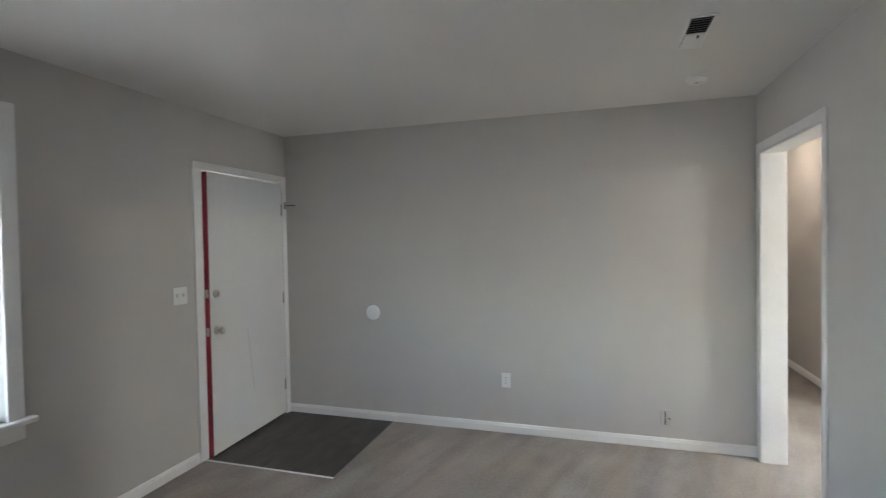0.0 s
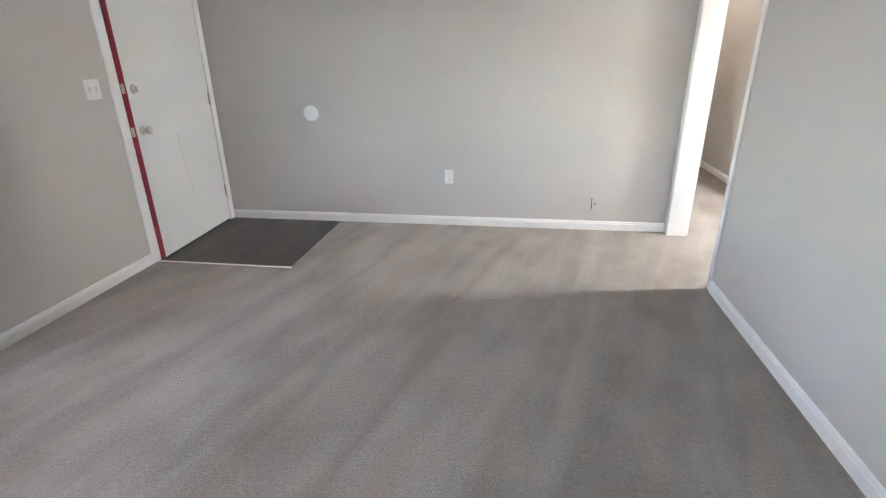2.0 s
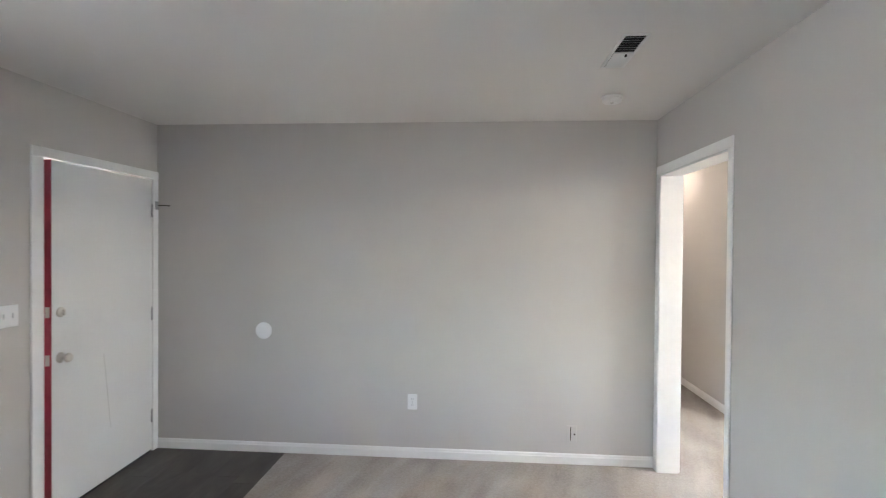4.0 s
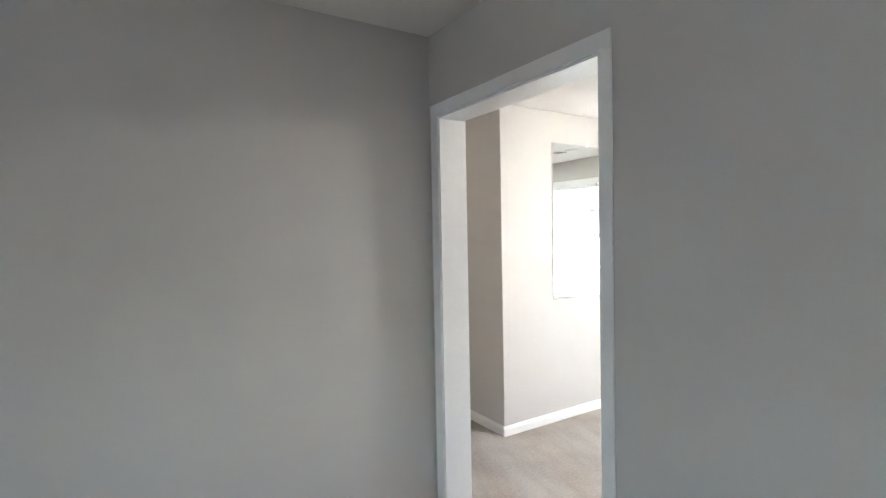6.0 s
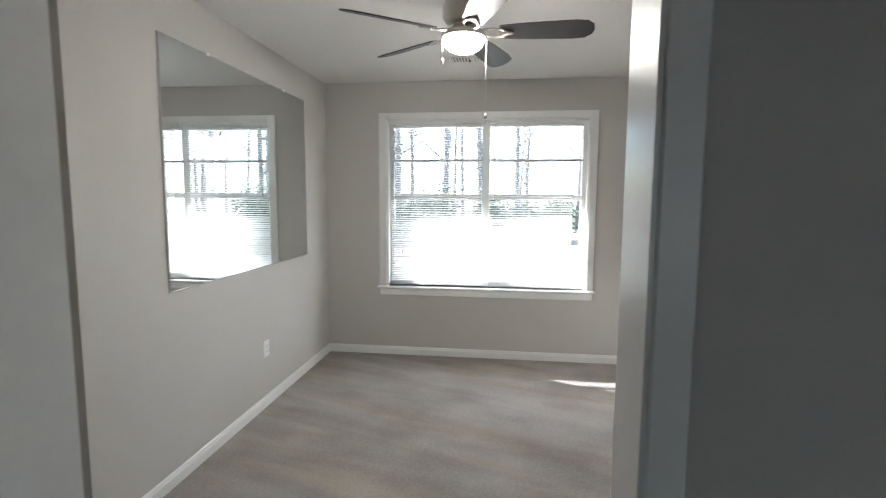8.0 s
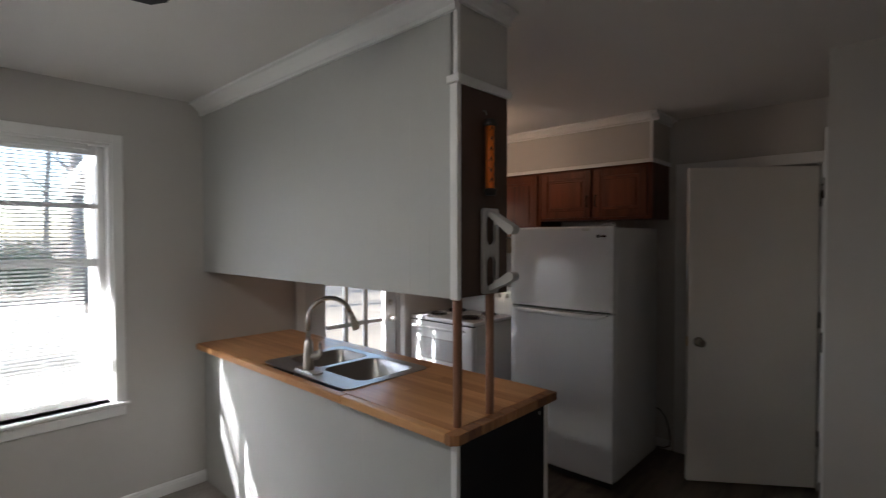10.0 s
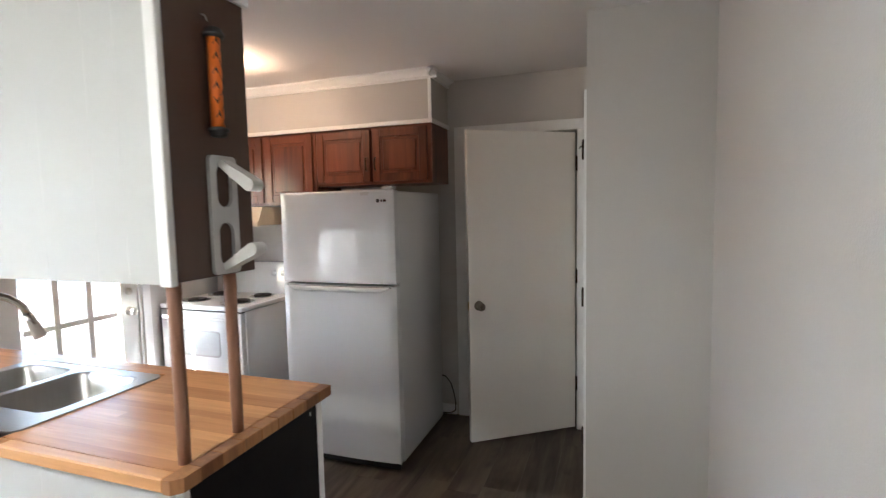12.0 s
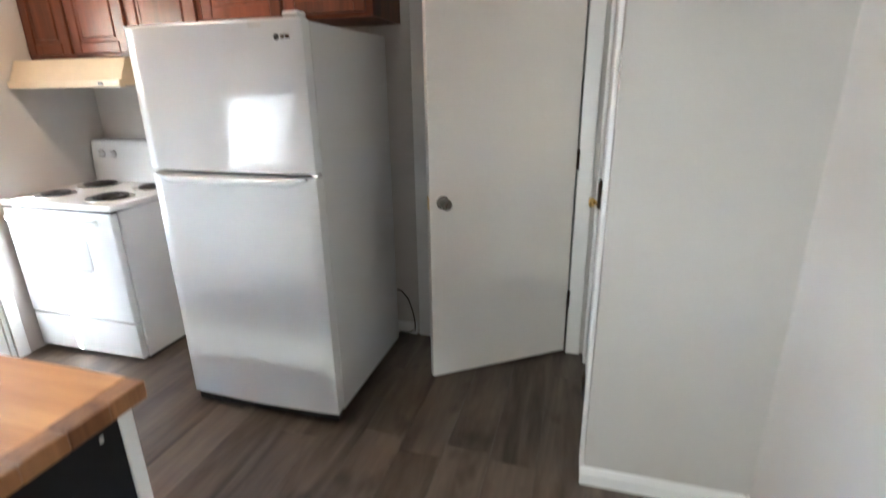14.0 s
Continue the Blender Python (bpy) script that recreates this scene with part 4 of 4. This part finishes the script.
for x, y, rad in ((3.16, -4.03, 0.095), (3.16, -4.30, 0.075), (3.54, -4.03, 0.075), (3.54, -4.30, 0.095)):
    b = part("drip_pan", lathed([(rad + 0.022, 0.0), (rad + 0.022, 0.004), (rad + 0.010, 0.005), (rad, 0.001), (0.02, -0.001), (0.004, -0.001)], Matrix.Translation((x, y, 0.884)), 28), CHROME, s)
    pts = []
    for k in range(70):
        a = k * 0.36
        q = 0.018 + (rad - 0.020) * k / 69
        pts.append((x + q * math.cos(a), y + q * math.sin(a), 0.8945))
    part("coil", tubed(pts, 0.0048, 6), COIL, b)
hd = thing("range_hood", (3.36, -4.3, 1.44), "cream enamelled range hood under the cabinets", "range hood")
part("shell", prism(bmesh.new(), [(GX0, YB + 0.002, 1.445), (GX0, -4.105, 1.445), (GX0, -4.085, 1.475), (GX0, -4.135, 1.578), (GX0, YB + 0.002, 1.578)], (GX1 + 0.015 - GX0, 0, 0)), HOODM, hd)
part("front_lip", boxed(GX0 - 0.002, GX1 + 0.016, -4.104, -4.070, 1.436, 1.474, 0.005, 2), HOODM, hd)
part("filter", boxed(GX0 + 0.10, GX1 - 0.10, -4.46, -4.15, 1.4385, 1.4445), STEEL, hd)
part("switch", boxed(GX0 + 0.10, GX0 + 0.13, -4.0705, -4.065, 1.449, 1.461, 0.002), DARKP, hd)


def cabinet_door(parent, x0, x1, z0, z1, y, pull=None):
    """A frame-and-panel door that faces +y."""
    dd = part("door", boxed(x0 + 0.05, x1 - 0.05, y, y + 0.010, z0 + 0.05, z1 - 0.05), CABWOOD, parent)
    for a, b in ((x0, x0 + 0.055), (x1 - 0.055, x1)):
        part("stile", boxed(a, b, y, y + 0.018, z0, z1, 0.003), CABWOOD, dd)
    for a, b in ((z0, z0 + 0.055), (z1 - 0.055, z1)):
        part("rail", boxed(x0 + 0.055, x1 - 0.055, y, y + 0.0175, a, b, 0.003), CABWOOD, dd)
    inner = boxed(x0 + 0.075, x1 - 0.075, y + 0.009, y + 0.0165, z0 + 0.075, z1 - 0.075, 0.006)
    part("raised_panel", inner, CABWOOD, dd)
    if pull is not None:
        zc = z0 + 0.12
        part("handle", tubed([(pull, y + 0.018, zc - 0.042), (pull, y + 0.036, zc - 0.038), (pull, y + 0.040, zc), (pull, y + 0.036, zc + 0.038), (pull, y + 0.018, zc + 0.042)], 0.0055, 8), BRONZE, dd)
    return dd


UY = -4.232
for x0, x1, z0, doors in ((1.692, 2.575, 1.712, ((1.722, 2.118, 2.095), (2.138, 2.560, 2.165))), (2.577, XW - 0.002, 1.586, ((2.600, 3.005, None), (3.035, 3.400, None), (3.420, 3.720, None)))):
    c = thing("wall_cabinet", ((x0 + x1) / 2, -4.4, z0), "red-brown stained wooden wall cabinet with panelled doors", "cabinet", "kitchen wall cabinets")
    part("carcass", boxed(x0, x1, YB + 0.002, UY - 0.019, z0, 2.108, 0.001), CABWOOD, c)
    part("face_frame", boxed(x0, x1, UY - 0.019, UY - 0.0005, z0, 2.108, 0.002), CABWOOD, c)
    for a, b, p in doors:
        cabinet_door(c, a, b, z0 + 0.02, 2.085, UY, p)
structure("soffit_kitchen", boxed(1.690, XW, YB, -4.218, 2.113, H), WALL, "greige painted soffit over the wall cabinets")
trim(1.684, XW, -4.218, -4.206, 2.100, 2.128, 0.003, label="white trim strip along the kitchen soffit")
trim(1.677, 1.690, YB, -4.206, 2.100, 2.128, 0.003, label="white trim strip along the kitchen soffit")
trim(1.680, 1.704, -4.218, -4.208, 2.128, 2.40, 0.003, label="white corner strip on the kitchen soffit")
crown((1.640, -4.218), (XW, -4.218), (0, 1), H, 0.06)
crown((1.690, -4.158), (1.690, YB), (-1, 0), H, 0.05)

# ---- ceiling fan and lamps ----
FC = Vector((1.85, -0.62, 0))
f = thing("ceiling_fan", (FC.x, FC.y, H), "five-blade ceiling fan with a lit glass bowl", "ceiling fan")
T = Matrix.Translation((FC.x, FC.y, 0))
part("canopy", lathed([(0.075, H), (0.078, H - 0.02), (0.070, H - 0.055), (0.045, H - 0.072)], T, 28), NICKEL, f)
part("motor_housing", lathed([(0.045, 2.378), (0.088, 2.366), (0.102, 2.34), (0.102, 2.295), (0.085, 2.27), (0.055, 2.258)], T, 32), NICKEL, f)
part("switch_housing", lathed([(0.052, 2.262), (0.058, 2.252), (0.058, 2.238), (0.048, 2.23)], T, 28), NICKEL, f)
part("light_fitter", lathed([(0.05, 2.232), (0.100, 2.226), (0.108, 2.218), (0.108, 2.203), (0.102, 2.199)], T, 36), NICKEL, f)
part("glass_bowl", lathed([(0.101, 2.203), (0.099, 2.192), (0.090, 2.168), (0.071, 2.148), (0.043, 2.136), (0.010, 2.132), (0.002, 2.132)], T, 36), BULB, f, "glowing frosted glass bowl")
for k in range(5):
    a = radians(-18 + 72 * k)
    R = Matrix.Translation((FC.x, FC.y, 2.222)) @ Matrix.Rotation(a, 4, "Z") @ Matrix.Rotation(radians(-17), 4, "X")
    outline = [(0.17, -0.048), (0.30, -0.060), (0.52, -0.068), (0.575, -0.062), (0.605, -0.035), (0.612, 0.0), (0.605, 0.035), (0.575, 0.062), (0.52, 0.068), (0.30, 0.060), (0.17, 0.048)]
    bm = prism(bmesh.new(), [R @ Vector((x, y, 0)) for x, y in outline], R.to_3x3() @ Vector((0, 0, 0.006)))
    bl = part("blade", bm, FANBLADE, f)
    bm = bmesh.new()
    for s in (-1, 1):
        tube(bm, [R @ Vector((0.075, 0.006 * s, 0.012)), R @ Vector((0.11, 0.024 * s, 0.002)), R @ Vector((0.145, 0.034 * s, -0.004)), R @ Vector((0.18, 0.030 * s, -0.004)), R @ Vector((0.205, 0.012 * s, -0.004)), R @ Vector((0.235, 0.0, -0.004))], 0.006, 8)
    for x, y in ((0.19, 0.028), (0.19, -0.028), (0.23, 0.0)):
        lathe(bm, [(0.006, -0.006), (0.005, -0.010), (0.001, -0.011)], R @ Matrix.Translation((x, y, 0)), 8)
    part("blade_iron", bm, NICKEL, bl)
for dx, dy, z in ((-0.040, 0.098, 2.09), (0.03, -0.108, 1.84)):
    x, y = FC.x + dx, FC.y + dy
    ch = part("pull_chain", tubed([(x, y, 2.215), (x, y, z)], 0.0016, 6), NICKEL, f)
    part("pull_weight", lathed([(0.003, 0.01), (0.006, 0.0), (0.007, -0.012), (0.003, -0.018)], Matrix.Translation((x, y, z)), 10), NICKEL, ch)
k = thing("ceiling_lamp", (2.72, -3.57, H), "small flush ceiling lamp with a warm glass dome", "ceiling lamp")
T = Matrix.Translation((2.72, -3.57, 0))
part("base", lathed([(0.085, H), (0.088, H - 0.012), (0.075, H - 0.03), (0.062, H - 0.034)], T, 28), BRASS, k)
part("glass_dome", lathed([(0.070, H - 0.030), (0.078, H - 0.05), (0.072, H - 0.085), (0.045, H - 0.11), (0.004, H - 0.118)], T, 28), KBULB, k, "glowing warm glass dome")
# Unseen hall lamp, added to warm and brighten the hall walls.
k = thing("ceiling_lamp", (0.6, 2.2, H), "unseen flush ceiling lamp added to light the hall", "ceiling lamp")
T = Matrix.Translation((0.6, 2.2, 0))
part("base", lathed([(0.085, H), (0.088, H - 0.012), (0.075, H - 0.03), (0.062, H - 0.034)], T, 28), BRASS, k)
part("glass_dome", lathed([(0.070, H - 0.030), (0.078, H - 0.05), (0.072, H - 0.085), (0.045, H - 0.11), (0.004, H - 0.118)], T, 28), HBULB, k, "glowing warm glass dome")

# ---- wall and ceiling fittings ----


def outlet(at, axis, label):
    """A duplex receptacle; axis is the way it faces."""
    t = math.degrees(math.atan2(axis[0], -axis[1]))
    e = thing("wall_outlet", at, label, "outlet", "wall outlets", turn=t)
    part("cover_plate", boxed(-0.035, 0.035, -0.006, 0, -0.057, 0.057, 0.003, 2), PLATE, e, local=True)
    for z in (-0.02, 0.02):
        rc = part("receptacle", boxed(-0.017, 0.017, -0.0085, -0.005, z - 0.014, z + 0.014, 0.003), PLATE, e, local=True)
        for x in (-0.006, 0.006):
            part("slot", boxed(x - 0.0011, x + 0.0011, -0.0092, -0.0083, z - 0.004, z + 0.006), DARKP, rc, local=True)
    part("screw", lathed([(0.003, 0), (0.002, 0.001)], pose(0, -0.006, 0, 90, 0, 0), 8), STEEL, e, local=True)
    return e


outlet((-1.711, -0.0005, 0.408), (0, -1), "white duplex outlet low on the living room wall")
outlet((2.522, YM - 0.0005, 0.40), (0, -1), "white duplex outlet below the mirror")
e = thing("blank_cover_plate", (-0.567, -0.0005, 0.216), "painted-over low wall plate with a dark slot", "wall plate")
part("cover_plate", boxed(-0.602, -0.532, -0.005, -0.0005, 0.159, 0.273, 0.002), WALL, e)
part("slot", boxed(-0.578, -0.572, -0.0062, -0.0048, 0.168, 0.264), BRONZE, e)
part("jack", lathed([(0.006, 0), (0.006, 0.004), (0.003, 0.005)], pose(-0.548, -0.005, 0.214, 90, 0, 0), 10), BRONZE, e)
e = thing("round_wall_plate", (-2.83, -0.0005, 0.905), "round white cover plate on the wall", "wall plate")
part("disc", lathed([(0.062, 0), (0.062, 0.004), (0.058, 0.007), (0.002, 0.0075)], pose(-2.83, -0.0005, 0.905, 90, 0, 0), 36), PLATE, e)
e = thing("light_switch", (XF + 0.0005, -1.192, 1.169), "white double switch plate beside the front door", "light switch")
part("cover_plate", boxed(XF + 0.0005, XF + 0.006, -1.250, -1.134, 1.112, 1.226, 0.003, 2), PLATE, e)
for y in (-1.217, -1.167):
    part("toggle", boxed(XF + 0.005, XF + 0.016, y - 0.005, y + 0.005, 1.158, 1.186, 0.002), PLATE, e)


def smoke_alarm(x, y):
    e = thing("smoke_alarm", (x, y, H), "round white smoke alarm on the ceiling", "smoke alarm", "smoke alarms")
    T = Matrix.Translation((x, y, 0))
    part("base", lathed([(0.062, H), (0.062, H - 0.010), (0.058, H - 0.012)], T, 32), PLATE, e)
    part("cover", lathed([(0.057, H - 0.012), (0.056, H - 0.026), (0.046, H - 0.036), (0.020, H - 0.038), (0.018, H - 0.034), (0.003, H - 0.034)], T, 32), PLATE, e)
    part("test_button", lathed([(0.010, H - 0.034), (0.009, H - 0.041), (0.002, H - 0.042)], T @ Matrix.Translation((0.0, 0.0, 0)), 14), GREYP, e)


smoke_alarm(-0.461, -0.571)
smoke_alarm(1.06, -2.48)


def vent(x0, x1, y0, y1, label, along_y=True, flip=1):
    """A ceiling register whose two halves throw opposite ways."""
    e = thing("ceiling_vent", ((x0 + x1) / 2, (y0 + y1) / 2, H), label, "air vent", "ceiling vents")
    bd = 0.014
    for a in ((x0 - bd, x0, y0 - bd, y1 + bd), (x1, x1 + bd, y0 - bd, y1 + bd), (x0, x1, y0 - bd, y0), (x0, x1, y1, y1 + bd)):
        part("frame", boxed(*a, H - 0.006, H - 0.0005, 0.001), PLATE, e)
    # Dark sheet paints the shade of a duct that has no hole here.
    part("duct_shade", boxed(x0, x1, y0, y1, H - 0.003, H - 0.0005), DARKP, e)
    lo, hi = (y0, y1) if along_y else (x0, x1)
    n = 14
    for k in range(n):
        c = lo + (hi - lo) * (k + 0.5) / n
        tilt = radians(42 if k < n / 2 else -42) * flip
        dz, du = 0.011 * math.cos(tilt) * 0.6, 0.011 * math.sin(tilt)
        if along_y:
            o = [(x0 + 0.001, c - du - 0.0006, H - 0.004), (x0 + 0.001, c - du + 0.0006, H - 0.004), (x0 + 0.001, c + du + 0.0006, H - 0.006 - dz), (x0 + 0.001, c + du - 0.0006, H - 0.006 - dz)]
            bm = prism(bmesh.new(), o, (x1 - x0 - 0.002, 0, 0))
        else:
            o = [(c - du - 0.0006, y0 + 0.001, H - 0.004), (c - du + 0.0006, y0 + 0.001, H - 0.004), (c + du + 0.0006, y0 + 0.001, H - 0.006 - dz), (c + du - 0.0006, y0 + 0.001, H - 0.006 - dz)]
            bm = prism(bmesh.new(), o, (0, y1 - y0 - 0.002, 0))
        part("slat", bm, PLATE, e)
    m = (lo + hi) / 2
    if along_y:
        part("divider", boxed(x0, x1, m - 0.004, m + 0.004, H - 0.012, H - 0.002), PLATE, e)
    else:
        part("divider", boxed(m - 0.004, m + 0.004, y0, y1, H - 0.012, H - 0.002), PLATE, e)
    part("damper_lever", boxed((x0 + x1) / 2 + 0.01, (x0 + x1) / 2 + 0.018, (y0 + y1) / 2 + 0.012, (y0 + y1) / 2 + 0.024, H - 0.018, H - 0.003), DARKP, e)


vent(-0.635, -0.550, -1.452, -1.092, "white two-way ceiling register by the doorway", flip=-1)
vent(3.035, 3.155, -0.725, -0.425, "white ceiling register near the dining window")

mi = thing("wall_mirror", (2.41, YM - 0.001, 0.973), "large frameless mirror fixed flat to the wall", "mirror")
part("mirror_glass", boxed(1.574, 3.247, YM - 0.010, YM - 0.003, 0.973, 2.197), MIRROR, mi)
for a in ((1.571, 1.574, 0.973, 2.197), (3.247, 3.250, 0.973, 2.197)):
    part("edge_channel", boxed(a[0], a[1], YM - 0.011, YM - 0.001, a[2], a[3]), GREYP, mi, "dull grey edge channel")
part("edge_channel", boxed(1.571, 3.250, YM - 0.012, YM - 0.001, 0.966, 0.973), STEEL, mi)
for x in (1.95, 2.87):
    part("clip", boxed(x, x + 0.025, YM - 0.013, YM - 0.001, 2.190, 2.206, 0.001), PLATE, mi)

# ---- outdoors ----
structure("ground", boxed(-600, 600, -600, 600, -0.75, -0.45), GROUND, "leaf-strewn yard with bare winter grass")
structure("driveway", boxed(7.2, 16.5, -5.0, 60, -0.45, -0.44), DRIVE, "pale concrete driveway beyond the window")
structure("house_foundation", boxed(-3.95, 3.9, -5.62, 3.05, -0.46, -0.23), DRIVE, "concrete house foundation")
# Front slope is added unseen, drawn long and low to cut sky light.
structure("roof", prism(bmesh.new(), [(-6.6, -7, 1.72), (-3.9, -7, 2.60), (4.70, -7, 2.60), (4.70, -7, 2.74), (0.0, -7, 4.2), (-3.9, -7, 2.93), (-6.6, -7, 1.82)], (0, 11, 0)), SHINGLE, "grey shingled house roof with eaves, unseen front slope added to cut sky light")
pc = thing("porch", (5.2, -3.1, -0.45), "white wooden side porch with posts, rail and sloping roof", "porch")
part("deck", boxed(XW + 0.16, 6.6, -4.4, -2.0, -0.10, -0.02), DECK, pc)
part("skirt", boxed(XW + 0.16, 6.58, -2.06, -2.02, -0.45, -0.10), SIDING, pc)
part("roof_slab", prism(bmesh.new(), [(XW + 0.16, -4.6, 2.46), (6.9, -4.6, 2.05), (6.9, -4.6, 2.17), (XW + 0.16, -4.6, 2.58)], (0, 2.75, 0)), SIDING, pc)
for x in (4.3, 5.45, 6.5):
    part("post", boxed(x - 0.05, x + 0.05, -2.10, -2.00, -0.02, 2.43 - 0.15 * (x - 3.9), 0.006), SIDING, pc)
for z in (0.12, 0.86):
    part("hand_rail", boxed(XW + 0.17, 6.5, -2.075, -2.025, z, z + 0.07, 0.006), SIDING, pc)
for k in range(17):
    x = 4.05 + k * 0.145
    part("baluster", boxed(x, x + 0.035, -2.067, -2.033, 0.19, 0.86), SIDING, pc)
for z in (0.12, 0.86):
    part("hand_rail", boxed(6.475, 6.525, -4.4, -2.08, z, z + 0.07, 0.006), SIDING, pc)
for k in range(15):
    y = -4.35 + k * 0.15
    part("baluster", boxed(6.483, 6.517, y, y + 0.035, 0.19, 0.86), SIDING, pc)


def bare_tree(x, y, height, r, seed):
    rg = random.Random(seed)
    e = thing("tree", (x, y, -0.45), "tall bare grey-barked tree in the yard", "tree", "yard trees")
    pts, rad = [], []
    lean = Vector((rg.uniform(-0.04, 0.04), rg.uniform(-0.04, 0.04), 0))
    for k in range(9):
        u = k / 8
        pts.append(Vector((x, y, -0.5)) + Vector((0, 0, height * u)) + lean * height * u + Vector((rg.uniform(-1, 1), rg.uniform(-1, 1), 0)) * 0.05 * k * 0.3)
        rad.append(r * (1.25 if k == 0 else 1 - 0.75 * u))
    part("trunk", tubed(pts, r, 9, rad), BARK, e)
    bm = bmesh.new()
    for k in range(16):
        u = rg.uniform(0.22, 0.98)
        base = pts[0].lerp(pts[-1], u)
        a = rg.uniform(0, 2 * math.pi)
        ln = height * rg.uniform(0.10, 0.24) * (1.15 - u * 0.6)
        d1 = Vector((math.cos(a), math.sin(a), rg.uniform(0.3, 1.0))).normalized()
        mid = base + d1 * ln * 0.5
        end = mid + (d1 + Vector((rg.uniform(-0.5, 0.5), rg.uniform(-0.5, 0.5), 0.35))).normalized() * ln * 0.5
        q = r * (1 - 0.75 * u) * 0.42
        tube(bm, [base, mid, end], q, 5, [q, q * 0.6, q * 0.15])
        for _ in range(4):
            s0 = mid.lerp(end, rg.uniform(0.0, 0.9))
            s1 = s0 + (d1 + Vector((rg.uniform(-1, 1), rg.uniform(-1, 1), rg.uniform(-0.2, 0.8)))).normalized() * ln * 0.4
            tube(bm, [s0, s1], q * 0.3, 4, [q * 0.3, q * 0.05])
    part("limbs", bm, BARK, e)


rng = random.Random(21)
for k in range(46):
    x = rng.uniform(17.5, 48)
    y = rng.uniform(-0.62, 0.55) * x
    bare_tree(x, y, rng.uniform(11, 18), rng.uniform(0.11, 0.24), 100 + k)


def leaf_cluster(e, centre, size, n, rg):
    verts, faces = [], []
    for _ in range(n):
        v = Vector((rg.gauss(0, 1), rg.gauss(0, 1), rg.gauss(0, 1))).normalized() * rg.random() ** 0.45
        p = Vector(centre) + Vector((v.x * size[0], v.y * size[1], v.z * size[2])) * rg.uniform(0.75, 1.12)
        a = Vector((rg.gauss(0, 1), rg.gauss(0, 1), rg.gauss(0, 1))).normalized()
        b = a.orthogonal().normalized()
        c = a.cross(b)
        s = rg.uniform(0.05, 0.11)
        i = len(verts)
        verts += [p - b * s, p + c * s * 0.45 + a * 0.01, p + b * s, p - c * s * 0.45 + a * 0.01]
        faces.append((i, i + 1, i + 2, i + 3))
    me = bpy.data.meshes.new("crown")
    me.from_pydata([tuple(v) for v in verts], [], faces)
    me.materials.append(LEAF)
    part("crown", me, LEAF, e)


rng = random.Random(5)
for k in range(11):
    x, y = rng.uniform(17.5, 22), -9 + 1.75 * k + rng.uniform(-0.5, 0.5)
    hgt = rng.uniform(1.4, 2.6)
    e = thing("shrub", (x, y, -0.45), "dark evergreen shrub at the yard's edge", "shrub", "yard shrubs")
    bm = bmesh.new()
    for _ in range(6):
        a = rng.uniform(0, 6.28)
        tube(bm, [(x, y, -0.46), (x + 0.25 * math.cos(a), y + 0.25 * math.sin(a), hgt * 0.35), (x + 0.6 * math.cos(a), y + 0.6 * math.sin(a), hgt * 0.7)], 0.03, 5, [0.03, 0.02, 0.006])
    part("stems", bm, BARK, e)
    leaf_cluster(e, (x, y, hgt * 0.42 - 0.2), (1.0, 1.1, hgt * 0.55), 1500, rng)

# ---- plank floors, last ----


def planks(name, x0, x1, y0, y1, width, offset, label, finish):
    e = thing(name, (x0, y0, -0.012), label, "floor", kind="structure")
    part("underlay", boxed(x0, x1, y0, y1, -0.012, -0.0045), DARKP, e)
    rg = random.Random(len(name))
    x = x0 - (width - offset)
    while x < x1 - 1e-4:
        a, b = max(x, x0), min(x + width, x1)
        y = y0 - rg.uniform(0.1, 1.1)
        while y < y1 - 1e-4:
            c, d2 = max(y, y0), min(y + 1.22, y1)
            if d2 - c > 0.004 and b - a > 0.004:
                part("plank", boxed(a + 0.0007, b - 0.0007, c + 0.0007, d2 - 0.0007, -0.0044, -0.0004), finish, e)
            y += 1.22
        x += width
    return e


planks("floor_kitchen", XK, XW, YB, YP - 0.01, 0.186, 0.165, "dark grey-brown wood-look vinyl plank kitchen floor", PLANK)
planks("floor_entry", XF, -2.66, -1.02, 0.0, 0.186, 0.10, "dark wood-look vinyl patch inside the front door", ENTRY)
structure("transition_strip", boxed(XF, -2.652, -1.028, -1.012, -0.002, 0.004, 0.002), TRIM, "thin pale edging strip between vinyl and carpet")
structure("floor_pantry", boxed(0.7, 1.65, YB - 0.8, YB, -0.012, -0.001), PLANK, "dark wood-look pantry floor")
